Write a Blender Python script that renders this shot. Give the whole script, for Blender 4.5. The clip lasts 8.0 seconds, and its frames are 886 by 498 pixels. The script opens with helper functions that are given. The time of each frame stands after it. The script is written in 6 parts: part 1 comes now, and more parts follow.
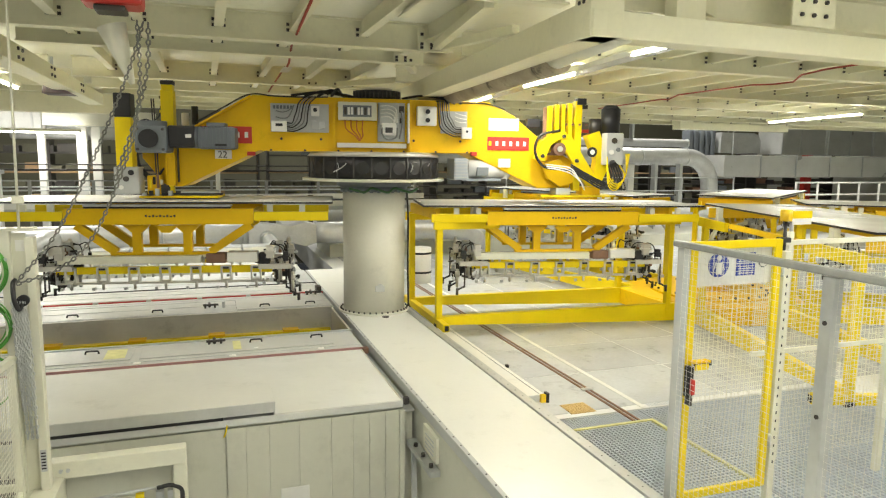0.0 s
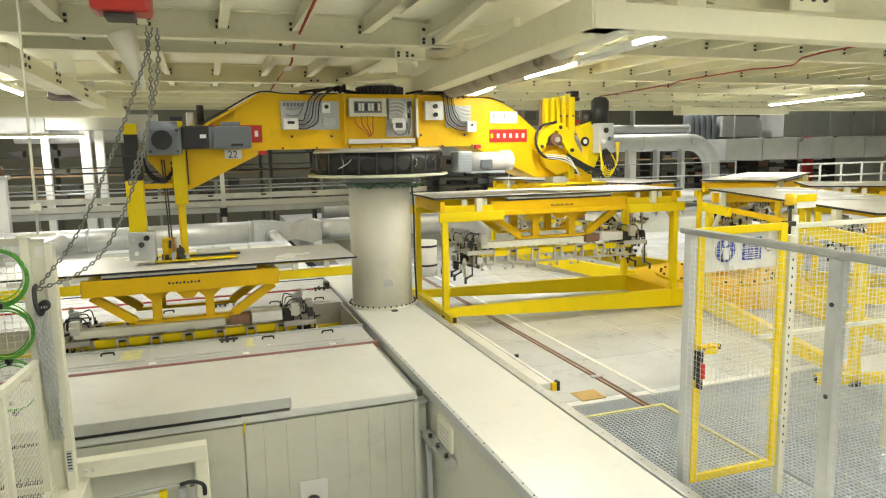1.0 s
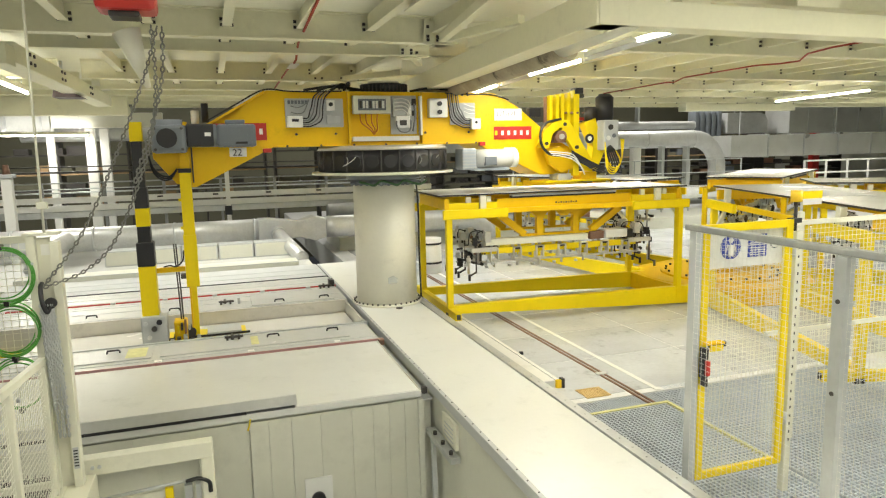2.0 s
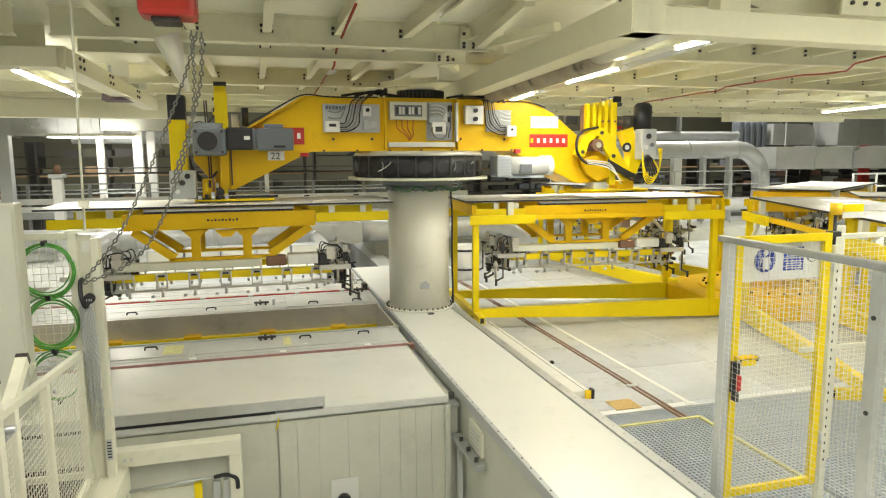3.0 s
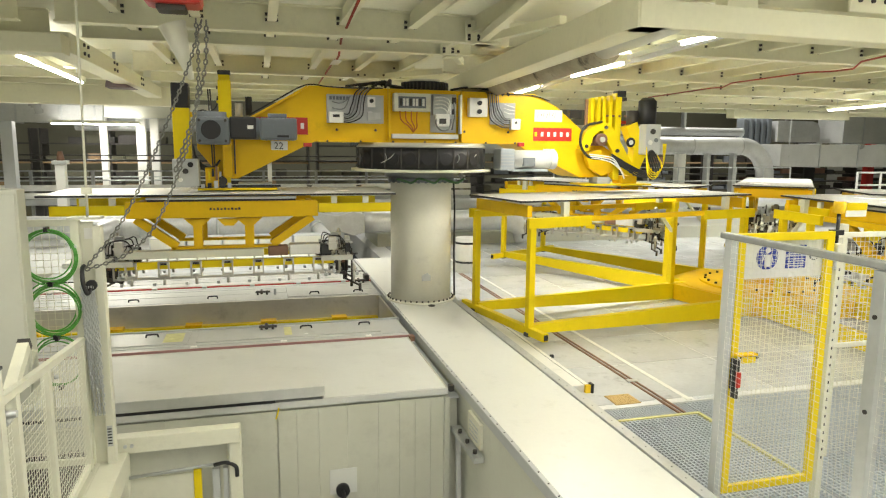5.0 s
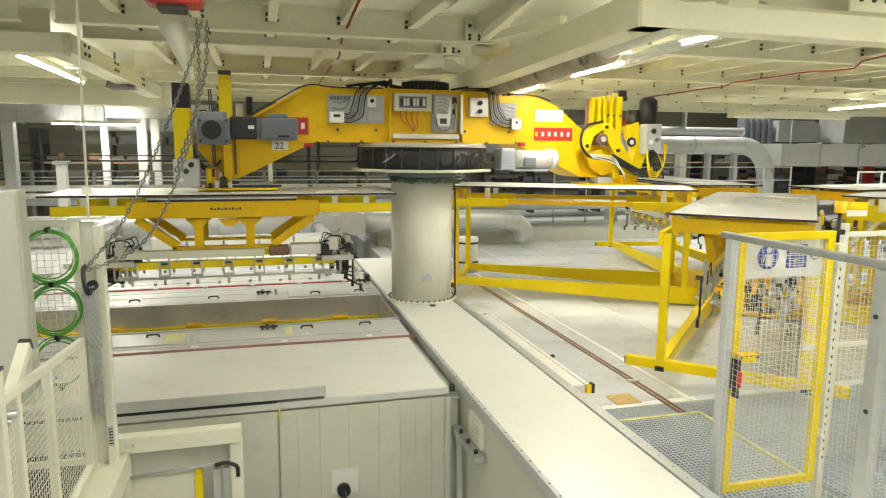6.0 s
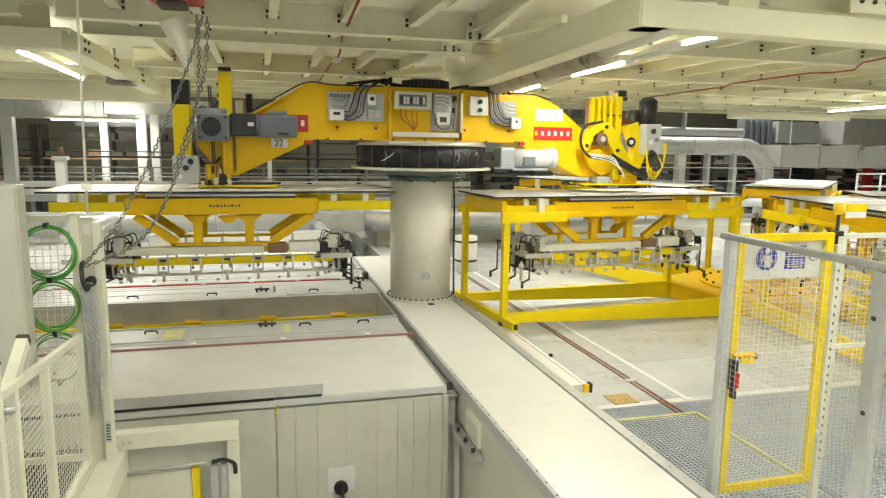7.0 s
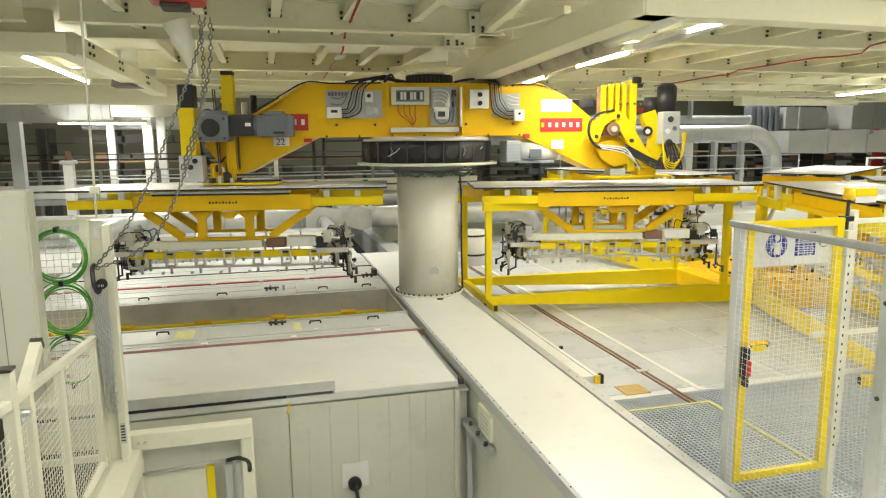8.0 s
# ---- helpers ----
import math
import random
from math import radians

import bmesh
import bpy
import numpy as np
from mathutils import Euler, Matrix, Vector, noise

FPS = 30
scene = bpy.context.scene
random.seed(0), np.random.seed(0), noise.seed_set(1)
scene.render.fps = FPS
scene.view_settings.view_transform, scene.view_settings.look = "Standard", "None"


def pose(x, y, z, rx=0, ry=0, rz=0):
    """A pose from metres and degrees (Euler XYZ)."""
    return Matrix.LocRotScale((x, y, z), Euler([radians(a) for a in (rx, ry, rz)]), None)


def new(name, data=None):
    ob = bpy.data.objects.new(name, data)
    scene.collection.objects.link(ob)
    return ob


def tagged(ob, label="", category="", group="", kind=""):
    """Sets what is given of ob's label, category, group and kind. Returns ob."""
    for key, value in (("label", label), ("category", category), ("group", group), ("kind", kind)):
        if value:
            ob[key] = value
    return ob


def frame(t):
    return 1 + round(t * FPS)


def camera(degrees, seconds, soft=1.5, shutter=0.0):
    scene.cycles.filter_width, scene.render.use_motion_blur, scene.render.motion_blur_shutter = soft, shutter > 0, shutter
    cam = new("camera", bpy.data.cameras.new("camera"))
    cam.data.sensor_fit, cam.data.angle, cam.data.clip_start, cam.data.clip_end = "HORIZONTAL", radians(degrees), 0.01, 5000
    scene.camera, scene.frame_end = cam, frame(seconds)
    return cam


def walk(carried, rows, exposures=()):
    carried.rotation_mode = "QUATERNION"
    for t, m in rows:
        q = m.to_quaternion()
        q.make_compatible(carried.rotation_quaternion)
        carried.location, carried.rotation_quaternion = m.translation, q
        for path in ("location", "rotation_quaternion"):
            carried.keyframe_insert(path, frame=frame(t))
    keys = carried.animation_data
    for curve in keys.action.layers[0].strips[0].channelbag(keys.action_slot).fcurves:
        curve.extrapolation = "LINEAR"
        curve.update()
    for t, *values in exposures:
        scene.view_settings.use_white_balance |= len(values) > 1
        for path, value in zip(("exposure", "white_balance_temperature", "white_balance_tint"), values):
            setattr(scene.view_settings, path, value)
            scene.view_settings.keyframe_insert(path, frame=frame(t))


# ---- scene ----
cam = camera(66.67, 8.0, soft=1.2, shutter=0.0)
PATH = [
    (0, pose(-2.597, -10.746, 2.492, 82.34, -0.67, -19.24)),
    (0.5, pose(-2.597, -10.746, 2.492, 82.20, -0.52, -18.49)),
    (0.9, pose(-2.600, -10.747, 2.494, 82.05, -0.85, -18.72)),
    (1, pose(-2.678, -10.805, 2.517, 81.66, 1.05, -19.22)),
    (1.5, pose(-2.678, -10.805, 2.517, 81.57, 1.06, -18.87)),
    (1.7, pose(-2.678, -10.805, 2.517, 81.52, 1.10, -18.87)),
    (2.8, pose(-2.678, -10.805, 2.517, 81.31, 1.40, -18.78)),
    (2.9, pose(-2.678, -10.805, 2.517, 81.31, 1.38, -18.72)),
    (3, pose(-2.615, -10.841, 2.508, 82.08, 0.35, -15.53)),
    (3.5, pose(-2.615, -10.841, 2.508, 82.12, -0.28, -15.57)),
    (4, pose(-2.615, -10.841, 2.508, 82.06, -0.55, -15.44)),
    (4.5, pose(-2.615, -10.841, 2.508, 81.56, -0.32, -15.38)),
    (4.7, pose(-2.615, -10.841, 2.508, 81.45, -0.55, -15.25)),
    (5.8, pose(-2.615, -10.841, 2.508, 81.40, -0.35, -15.22)),
    (6, pose(-2.615, -10.841, 2.508, 81.42, -0.46, -15.19)),
    (6.5, pose(-2.615, -10.841, 2.508, 81.14, -0.36, -15.32)),
    (7, pose(-2.615, -10.841, 2.508, 81.30, -0.90, -15.22)),
    (7.5, pose(-2.615, -10.841, 2.508, 81.34, -0.63, -15.12)),
    (7.7, pose(-2.615, -10.841, 2.508, 81.32, -0.68, -15.19)),
    (7.8, pose(-2.615, -10.841, 2.508, 80.90, 0.19, -14.72)),
    (8, pose(-2.615, -10.841, 2.508, 80.85, 0.53, -14.76)),
]

walk(cam, PATH, exposures=[(0.0, 0.02), (8.0, 0.02)])

# ---- world and lamps ----
world = bpy.data.worlds.new("hall_world")
scene.world = world
world.use_nodes = True
world.node_tree.nodes["Background"].inputs[0].default_value = (0.9, 0.95, 1.0, 1)
world.node_tree.nodes["Background"].inputs[1].default_value = 0.03

LAMP_COLOUR = (1.0, 0.968, 0.89)


def area_lamp(x, y, z, along, wide, watts, rz=0.0):
    data = bpy.data.lights.new("tube_light", "AREA")
    data.shape, data.size, data.size_y = "RECTANGLE", wide, along
    data.energy, data.color = watts, LAMP_COLOUR
    lamp = new("tube_light", data)
    lamp.matrix_world = pose(x, y, z, 0, 0, rz)
    return lamp


# tube rows under the ceiling: the long row beside the girder, the row over the pit, rows beyond; the last ten lamps are
# unseen, added to light the hall
LAMPS = [
    (1.69, -4.83, 3.60, 0.7, 0.0), (2.02, -2.0, 3.60, 1.75, -3.0), (2.39, 1.48, 3.60, 1.9, -8.0),
    (-5.55, 0.85, 3.60, 4.0, 2.0), (11.3, 2.0, 3.55, 3.6, -14.0), (-7.2, 11.4, 3.10, 2.4, 90.0),
    (-1.6, -8.5, 3.65, 2.6, 0.0), (-1.6, -13.0, 3.65, 2.6, 0.0), (3.2, -8.5, 3.65, 2.6, 0.0),
    (-6.0, -8.0, 3.65, 2.6, 0.0), (8.5, -6.0, 3.65, 2.6, 0.0), (12.0, -8.0, 3.65, 2.6, 0.0), (-10.0, -8.0, 3.65, 2.6, 0.0),
    (-8.0, 16.0, 7.6, 3.0, 90.0), (3.5, 16.0, 7.6, 3.0, 90.0), (16.0, 13.6, 7.6, 3.0, 90.0),
]
UP_SHARE = [0.9, 1.0, 1.0, 0.2, 0.15, 0.3, 2.2, 1.0, 1.0, 0.35, 0.4, 0.4, 0.35]
WATTS = [40, 56, 30, 88, 80, 80, 60, 20, 66, 46, 130, 100, 50, 400, 380, 600]
for i, ((lx, ly, lz, ll, lr), lw) in enumerate(zip(LAMPS, WATTS)):
    area_lamp(lx, ly, lz - 0.03, ll, 0.03, lw, lr)
    if lz < 4:
        # upward lamp added for the bare tube's spill, raised to brighten the deck
        up = area_lamp(lx, ly, lz + 0.12, ll, 0.12, lw * UP_SHARE[i], lr)
        up.matrix_world = pose(lx, ly, lz + 0.12, 180, 0, lr)


# unseen fill lamps added between the ceiling beams, each hidden behind a beam
FILL_BAYS = [(-2.2, -1.38), (-2.8, 2.10), (-2.4, 4.05), (-2.0, 5.45), (4.4, 0.75), (4.4, 5.15), (9.6, 3.05), (9.6, 7.35), (-8.0, 6.85), (14.5, 7.35), (20.5, 5.15)]
FILL_WATTS = [15, 36, 40, 75, 105, 52, 78, 52, 70, 100, 260]
for (lx, ly), lw in zip(FILL_BAYS, FILL_WATTS):
    area_lamp(lx, ly, 3.955, 2.6, 0.30, lw, 90.0).data.spread = radians(115 if lx < 18 else 170)

# unseen fill lamp added behind the platform to brighten the faces towards it
south_fill = area_lamp(-1.0, -15.9, 1.0, 3.6, 15.0, 90)
south_fill.matrix_world = pose(-1.0, -15.9, 1.0, 90, 0, 0)
south_fill.data.color = (1.0, 0.99, 0.93)


# ---- materials ----
def material(name, colour, rough=0.5, metal=0.0, grain=0.06, grain_scale=18.0, stain=0.08, stain_scale=1.3, bump=0.04, spec=0.5, piece=0.0, scuff=0.10):
    m = bpy.data.materials.new(name)
    m.use_nodes = True
    t = m.node_tree
    b = t.nodes["Principled BSDF"]
    geo = t.nodes.new("ShaderNodeTexCoord")
    place = t.nodes.new("ShaderNodeNewGeometry").outputs["Position"] if piece else geo.outputs["Object"]
    fine = t.nodes.new("ShaderNodeTexNoise")
    fine.inputs["Scale"].default_value, fine.inputs["Detail"].default_value = grain_scale, 6
    broad = t.nodes.new("ShaderNodeTexNoise")
    broad.inputs["Scale"].default_value, broad.inputs["Detail"].default_value = stain_scale, 4
    t.links.new(place, fine.inputs["Vector"])
    t.links.new(place, broad.inputs["Vector"])
    mix = t.nodes.new("ShaderNodeMix")
    mix.data_type = "RGBA"
    mix.inputs["A"].default_value = (*[c * (1 - stain) for c in colour], 1)
    mix.inputs["B"].default_value = (*[min(1, c * (1 + stain * 0.6)) for c in colour], 1)
    t.links.new(broad.outputs["Fac"], mix.inputs["Factor"])
    mul = t.nodes.new("ShaderNodeMix")
    mul.data_type, mul.blend_type = "RGBA", "MULTIPLY"
    mul.inputs["Factor"].default_value = 1.0
    ramp = t.nodes.new("ShaderNodeMapRange")
    ramp.inputs["To Min"].default_value, ramp.inputs["To Max"].default_value = 1 - grain, 1 + grain * 0.5
    t.links.new(fine.outputs["Fac"], ramp.inputs["Value"])
    t.links.new(mix.outputs["Result"], mul.inputs["A"])
    t.links.new(ramp.outputs["Result"], mul.inputs["B"])
    # dull scuffs of irregular shape
    scuffs = t.nodes.new("ShaderNodeTexNoise")
    scuffs.inputs["Scale"].default_value, scuffs.inputs["Detail"].default_value, scuffs.inputs["Roughness"].default_value = 2.7, 9, 0.72
    t.links.new(place, scuffs.inputs["Vector"])
    worn = t.nodes.new("ShaderNodeMapRange")
    worn.inputs["From Min"].default_value, worn.inputs["From Max"].default_value = 0.56, 0.70
    worn.inputs["To Min"].default_value, worn.inputs["To Max"].default_value = 1.0, 1.0 - scuff
    t.links.new(scuffs.outputs["Fac"], worn.inputs["Value"])
    rub = t.nodes.new("ShaderNodeMix")
    rub.data_type, rub.blend_type = "RGBA", "MULTIPLY"
    rub.inputs["Factor"].default_value = 1.0
    t.links.new(mul.outputs["Result"], rub.inputs["A"])
    t.links.new(worn.outputs["Result"], rub.inputs["B"])
    last = rub.outputs["Result"]
    if piece:
        info = t.nodes.new("ShaderNodeObjectInfo")
        r2 = t.nodes.new("ShaderNodeMapRange")
        r2.inputs["To Min"].default_value, r2.inputs["To Max"].default_value = 1 - piece, 1 + piece * 0.4
        t.links.new(info.outputs["Random"], r2.inputs["Value"])
        m2 = t.nodes.new("ShaderNodeMix")
        m2.data_type, m2.blend_type = "RGBA", "MULTIPLY"
        m2.inputs["Factor"].default_value = 1.0
        t.links.new(last, m2.inputs["A"])
        t.links.new(r2.outputs["Result"], m2.inputs["B"])
        last = m2.outputs["Result"]
    t.links.new(last, b.inputs["Base Color"])
    rr = t.nodes.new("ShaderNodeMapRange")
    rr.inputs["To Min"].default_value, rr.inputs["To Max"].default_value = max(0.03, rough - 0.08), min(1, rough + 0.08)
    t.links.new(broad.outputs["Fac"], rr.inputs["Value"])
    t.links.new(rr.outputs["Result"], b.inputs["Roughness"])
    b.inputs["Metallic"].default_value = metal
    b.inputs["Specular IOR Level"].default_value = spec
    if bump:
        bp = t.nodes.new("ShaderNodeBump")
        bp.inputs["Strength"].default_value, bp.inputs["Distance"].default_value = bump, 0.01
        t.links.new(fine.outputs["Fac"], bp.inputs["Height"])
        t.links.new(bp.outputs["Normal"], b.inputs["Normal"])
    return m


def glow(name, colour, strength):
    m = bpy.data.materials.new(name)
    m.use_nodes = True
    b = m.node_tree.nodes["Principled BSDF"]
    b.inputs["Base Color"].default_value = (*colour, 1)
    b.inputs["Emission Color"].default_value = (*colour, 1)
    b.inputs["Emission Strength"].default_value = strength
    return m


CREAM = material("cream_paint", (0.74, 0.735, 0.61), 0.42, stain=0.06)
CEIL = material("ceiling_cream_paint", (0.84, 0.82, 0.62), 0.5, stain=0.10, stain_scale=0.8)
DECK = material("deck_white_paint", (0.86, 0.85, 0.69), 0.6, stain=0.12, stain_scale=0.6)
WALKTOP = material("walkway_white_paint", (0.79, 0.80, 0.76), 0.32, stain=0.07, stain_scale=0.9, grain=0.03)
LID = material("lid_white_paint", (0.79, 0.80, 0.77), 0.22, scuff=0.10, stain=0.10, grain=0.03)
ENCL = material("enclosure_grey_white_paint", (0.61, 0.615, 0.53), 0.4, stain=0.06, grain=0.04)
COLUMN = material("column_cream_paint", (0.82, 0.81, 0.71), 0.38, stain=0.09, stain_scale=1.6)
YELLOW = material("yellow_paint", (0.83, 0.525, 0.004), 0.42, scuff=0.16, stain=0.12, stain_scale=2.2, grain=0.05, spec=0.3)
YELLOW2 = material("bright_yellow_paint", (0.86, 0.66, 0.004), 0.40, stain=0.12, stain_scale=2.2, grain=0.05, spec=0.3)
BLACK = material("black_rubber", (0.018, 0.018, 0.02), 0.45)
DARK = material("dark_steel", (0.07, 0.065, 0.06), 0.45, metal=0.5)
GREY = material("grey_cast_paint", (0.16, 0.18, 0.20), 0.45)
LGREY = material("light_grey_paint", (0.50, 0.52, 0.52), 0.45)
STEEL = material("brushed_steel", (0.66, 0.64, 0.58), 0.34, metal=0.45, stain=0.30, stain_scale=1.6, scuff=0.2)
GALV = material("galvanised_steel", (0.62, 0.64, 0.64), 0.40, metal=0.7, stain=0.2, stain_scale=3.0, grain=0.12)
DUCT = material("duct_sheet_metal", (0.64, 0.65, 0.64), 0.40, metal=0.5, stain=0.22, stain_scale=3.0, grain=0.15)
ADUCT = material("air_duct_sheet", (0.66, 0.67, 0.65), 0.30, metal=0.4, stain=0.25, stain_scale=1.2, grain=0.1)
FLOORP = material("floor_plate", (0.73, 0.76, 0.78), 0.22, scuff=0.34, stain=0.26, stain_scale=1.1, grain=0.12, piece=0.10)
HALLF = material("hall_floor", (0.78, 0.79, 0.78), 0.5, stain=0.2, stain_scale=0.5, grain=0.1)
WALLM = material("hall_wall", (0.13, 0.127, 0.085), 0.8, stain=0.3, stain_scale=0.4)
WALLW = material("hall_wall_light", (0.55, 0.55, 0.48), 0.8, stain=0.15, stain_scale=0.4)
RED = material("red_paint", (0.50, 0.03, 0.02), 0.4)
REDPIPE = material("dull_red_pipe", (0.36, 0.045, 0.02), 0.5, stain=0.2)
RAILG = material("grey_zinc_rail", (0.34, 0.35, 0.34), 0.5, metal=0.4, stain=0.3, stain_scale=8.0, grain=0.2, bump=0.2)
BLUEG = material("blue_grey_motor_paint", (0.42, 0.47, 0.52), 0.4)
REDL = material("red_line_paint", (0.44, 0.24, 0.23), 0.5)
TAPE = material("worn_yellow_tape", (0.68, 0.66, 0.30), 0.6, stain=0.35, stain_scale=9.0)
RUST = material("brown_rail", (0.24, 0.13, 0.08), 0.6, stain=0.3, stain_scale=6.0)
BROWN = material("brown_insulation", (0.44, 0.38, 0.26), 0.8, scuff=0.85, stain=0.5, stain_scale=3.0, grain=0.2, bump=0.3)
GRATE = material("grating_steel", (0.56, 0.61, 0.67), 0.4, metal=0.3, stain=0.2, stain_scale=4.0)
CHAIN = material("chain_steel", (0.22, 0.22, 0.20), 0.45, metal=0.6)
MESHW = material("mesh_wire_paint", (0.78, 0.78, 0.72), 0.45)
GREEN = material("green_hose", (0.09, 0.36, 0.05), 0.35)
WHITE = material("white_plastic", (0.82, 0.82, 0.78), 0.4)
LIDG = material("service_lid_grey_white", (0.67, 0.68, 0.66), 0.24, scuff=0.12, stain=0.12, grain=0.04)
BOARD = material("board_face", (0.74, 0.74, 0.70), 0.25, stain=0.10, stain_scale=1.0, grain=0.03)
CABLE = material("black_cable", (0.02, 0.02, 0.02), 0.5)
BLUE = material("blue_sign", (0.03, 0.06, 0.36), 0.5)
ORANGE = material("orange_grating", (0.66, 0.46, 0.18), 0.5)
WOOD = material("pallet_wood", (0.36, 0.24, 0.12), 0.7, stain=0.3, stain_scale=3.0)
TUBE = glow("tube_glow", (1.0, 0.965, 0.86), 58.0)
AMBER = material("amber_plastic", (0.95, 0.62, 0.02), 0.25)


# ---- mesh helpers ----
def box(bm, x0, x1, y0, y1, z0, z1, bevel=0.0):
    v = [bm.verts.new((x, y, z)) for x in (x0, x1) for y in (y0, y1) for z in (z0, z1)]
    faces = [bm.faces.new([v[i] for i in f]) for f in ((0, 1, 3, 2), (4, 6, 7, 5), (0, 4, 5, 1), (2, 3, 7, 6), (0, 2, 6, 4), (1, 5, 7, 3))]
    if bevel:
        bmesh.ops.bevel(bm, geom=list({e for f in faces for e in f.edges}), offset=bevel, segments=2, affect="EDGES", profile=0.6)
    return bm


def rod(bm, a, b, r, n=12, r2=None):
    a, b = Vector(a), Vector(b)
    d = b - a
    q = d.to_track_quat("Z", "Y")
    r2 = r if r2 is None else r2
    ra = [bm.verts.new(a + q @ Vector((r * math.cos(2 * math.pi * i / n), r * math.sin(2 * math.pi * i / n), 0))) for i in range(n)]
    rb = [bm.verts.new(b + q @ Vector((r2 * math.cos(2 * math.pi * i / n), r2 * math.sin(2 * math.pi * i / n), 0))) for i in range(n)]
    for i in range(n):
        f = bm.faces.new((ra[i], ra[(i + 1) % n], rb[(i + 1) % n], rb[i]))
        f.smooth = n > 6
    bm.faces.new(ra[::-1])
    bm.faces.new(rb)
    return bm


def bar(bm, a, b, w, h):
    """A square bar from a to b, w wide across and h high."""
    a, b = Vector(a), Vector(b)
    q = (b - a).to_track_quat("Z", "Y")
    ring = []
    for p in (a, b):
        ring.append([bm.verts.new(p + q @ Vector((x * w / 2, y * h / 2, 0))) for x, y in ((-1, -1), (1, -1), (1, 1), (-1, 1))])
    for i in range(4):
        bm.faces.new((ring[0][i], ring[0][(i + 1) % 4], ring[1][(i + 1) % 4], ring[1][i]))
    bm.faces.new(ring[0][::-1])
    bm.faces.new(ring[1])
    return bm


def prism(bm, outline, y0, y1, bevel=0.0):
    """An outline in x and z, pushed from y0 to y1."""
    a = [bm.verts.new((x, y0, z)) for x, z in outline]
    b = [bm.verts.new((x, y1, z)) for x, z in outline]
    faces = [bm.faces.new(a), bm.faces.new(b[::-1])]
    n = len(outline)
    for i in range(n):
        faces.append(bm.faces.new((a[i], b[i], b[(i + 1) % n], a[(i + 1) % n])))
    bmesh.ops.recalc_face_normals(bm, faces=faces)
    if bevel:
        bmesh.ops.bevel(bm, geom=list({e for f in faces for e in f.edges}), offset=bevel, segments=2, affect="EDGES", profile=0.6)
    return bm


def pipe_run(bm, points, r, n=12):
    """A tube along a polyline."""
    pts = [Vector(p) for p in points]
    rings = []
    for i, p in enumerate(pts):
        d = (pts[min(i + 1, len(pts) - 1)] - pts[max(i - 1, 0)]).normalized()
        q = d.to_track_quat("Z", "Y") if abs(d.z) < 0.999 else Vector((0, 0.0001, d.z)).to_track_quat("Z", "Y")
        rings.append([p + q @ Vector((r * math.cos(2 * math.pi * k / n), r * math.sin(2 * math.pi * k / n), 0)) for k in range(n)])
    vs = [[bm.verts.new(c) for c in ring] for ring in rings]
    for i in range(len(vs) - 1):
        off = min(range(n), key=lambda s: sum((vs[i][k].co - vs[i + 1][(k + s) % n].co).length for k in range(n)))
        for k in range(n):
            f = bm.faces.new((vs[i][k], vs[i][(k + 1) % n], vs[i + 1][(k + 1 + off) % n], vs[i + 1][(k + off) % n]))
            f.smooth = True
        vs[i + 1] = vs[i + 1][off:] + vs[i + 1][:off]
    bm.faces.new(vs[0][::-1])
    bm.faces.new(vs[-1])
    return bm


def curve_points(points, steps=8):
    """Catmull-Rom through the points."""
    p = [Vector(q) for q in points]
    p = [p[0] * 2 - p[1]] + p + [p[-1] * 2 - p[-2]]
    out = []
    for i in range(1, len(p) - 2):
        for s in range(steps):
            t = s / steps
            out.append(0.5 * ((2 * p[i]) + (p[i + 1] - p[i - 1]) * t + (2 * p[i - 1] - 5 * p[i] + 4 * p[i + 1] - p[i + 2]) * t * t + (3 * p[i] - p[i - 1] - 3 * p[i + 1] + p[i + 2]) * t ** 3))
    out.append(p[-2])
    return out


def mesh_of(name, bm, mat):
    bmesh.ops.recalc_face_normals(bm, faces=bm.faces)
    me = bpy.data.meshes.new(name)
    bm.to_mesh(me)
    bm.free()
    me.materials.append(mat)
    return me


def part(name, bm, mat, parent, label=""):
    ob = new(name, mesh_of(name, bm, mat))
    ob.parent = parent
    if label:
        ob["label"] = label
    return ob


def thing(name, label, category, group="", kind="", at=(0, 0, 0)):
    ob = new(name)
    ob.location = at
    ob.empty_display_size = 0.2
    return tagged(ob, label, category, group, kind)


def solid(name, bm, mat, label, category="", group="", kind=""):
    return tagged(new(name, mesh_of(name, bm, mat)), label, category, group, kind)


def B():
    return bmesh.new()


FLOOR_Z = -0.40
PIT_Z = -2.6
# ---- large structure ----
fl = B()
box(fl, 0.45, 30, -16, -7.40, -1.1, FLOOR_Z - 0.004)
box(fl, 0.45, 30, -4.33, 22, -1.1, FLOOR_Z - 0.004)
box(fl, 5.13, 30, -7.40, -4.33, -1.1, FLOOR_Z - 0.004)
box(fl, 0.45, 5.13, -7.40, -4.33, -1.1, -0.86)
solid("floor", fl, HALLF, "pale grey concrete hall floor with a grated trench", "floor", kind="structure")
solid("pit_floor", box(B(), -16, 0.45, -16, 22, PIT_Z - 0.3, PIT_Z), HALLF, "grey concrete floor of the pit", "floor", kind="structure")
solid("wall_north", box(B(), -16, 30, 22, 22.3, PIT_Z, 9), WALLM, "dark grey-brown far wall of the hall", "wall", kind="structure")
# the wide opening is added out of view, to hold the fill lamp
ws = B()
box(ws, -16, -8.6, -16.3, -16, PIT_Z, 5)
box(ws, 6.6, 30, -16.3, -16, PIT_Z, 5)
box(ws, -8.6, 6.6, -16.3, -16, PIT_Z, -0.9)
box(ws, -8.6, 6.6, -16.3, -16, 2.9, 5)
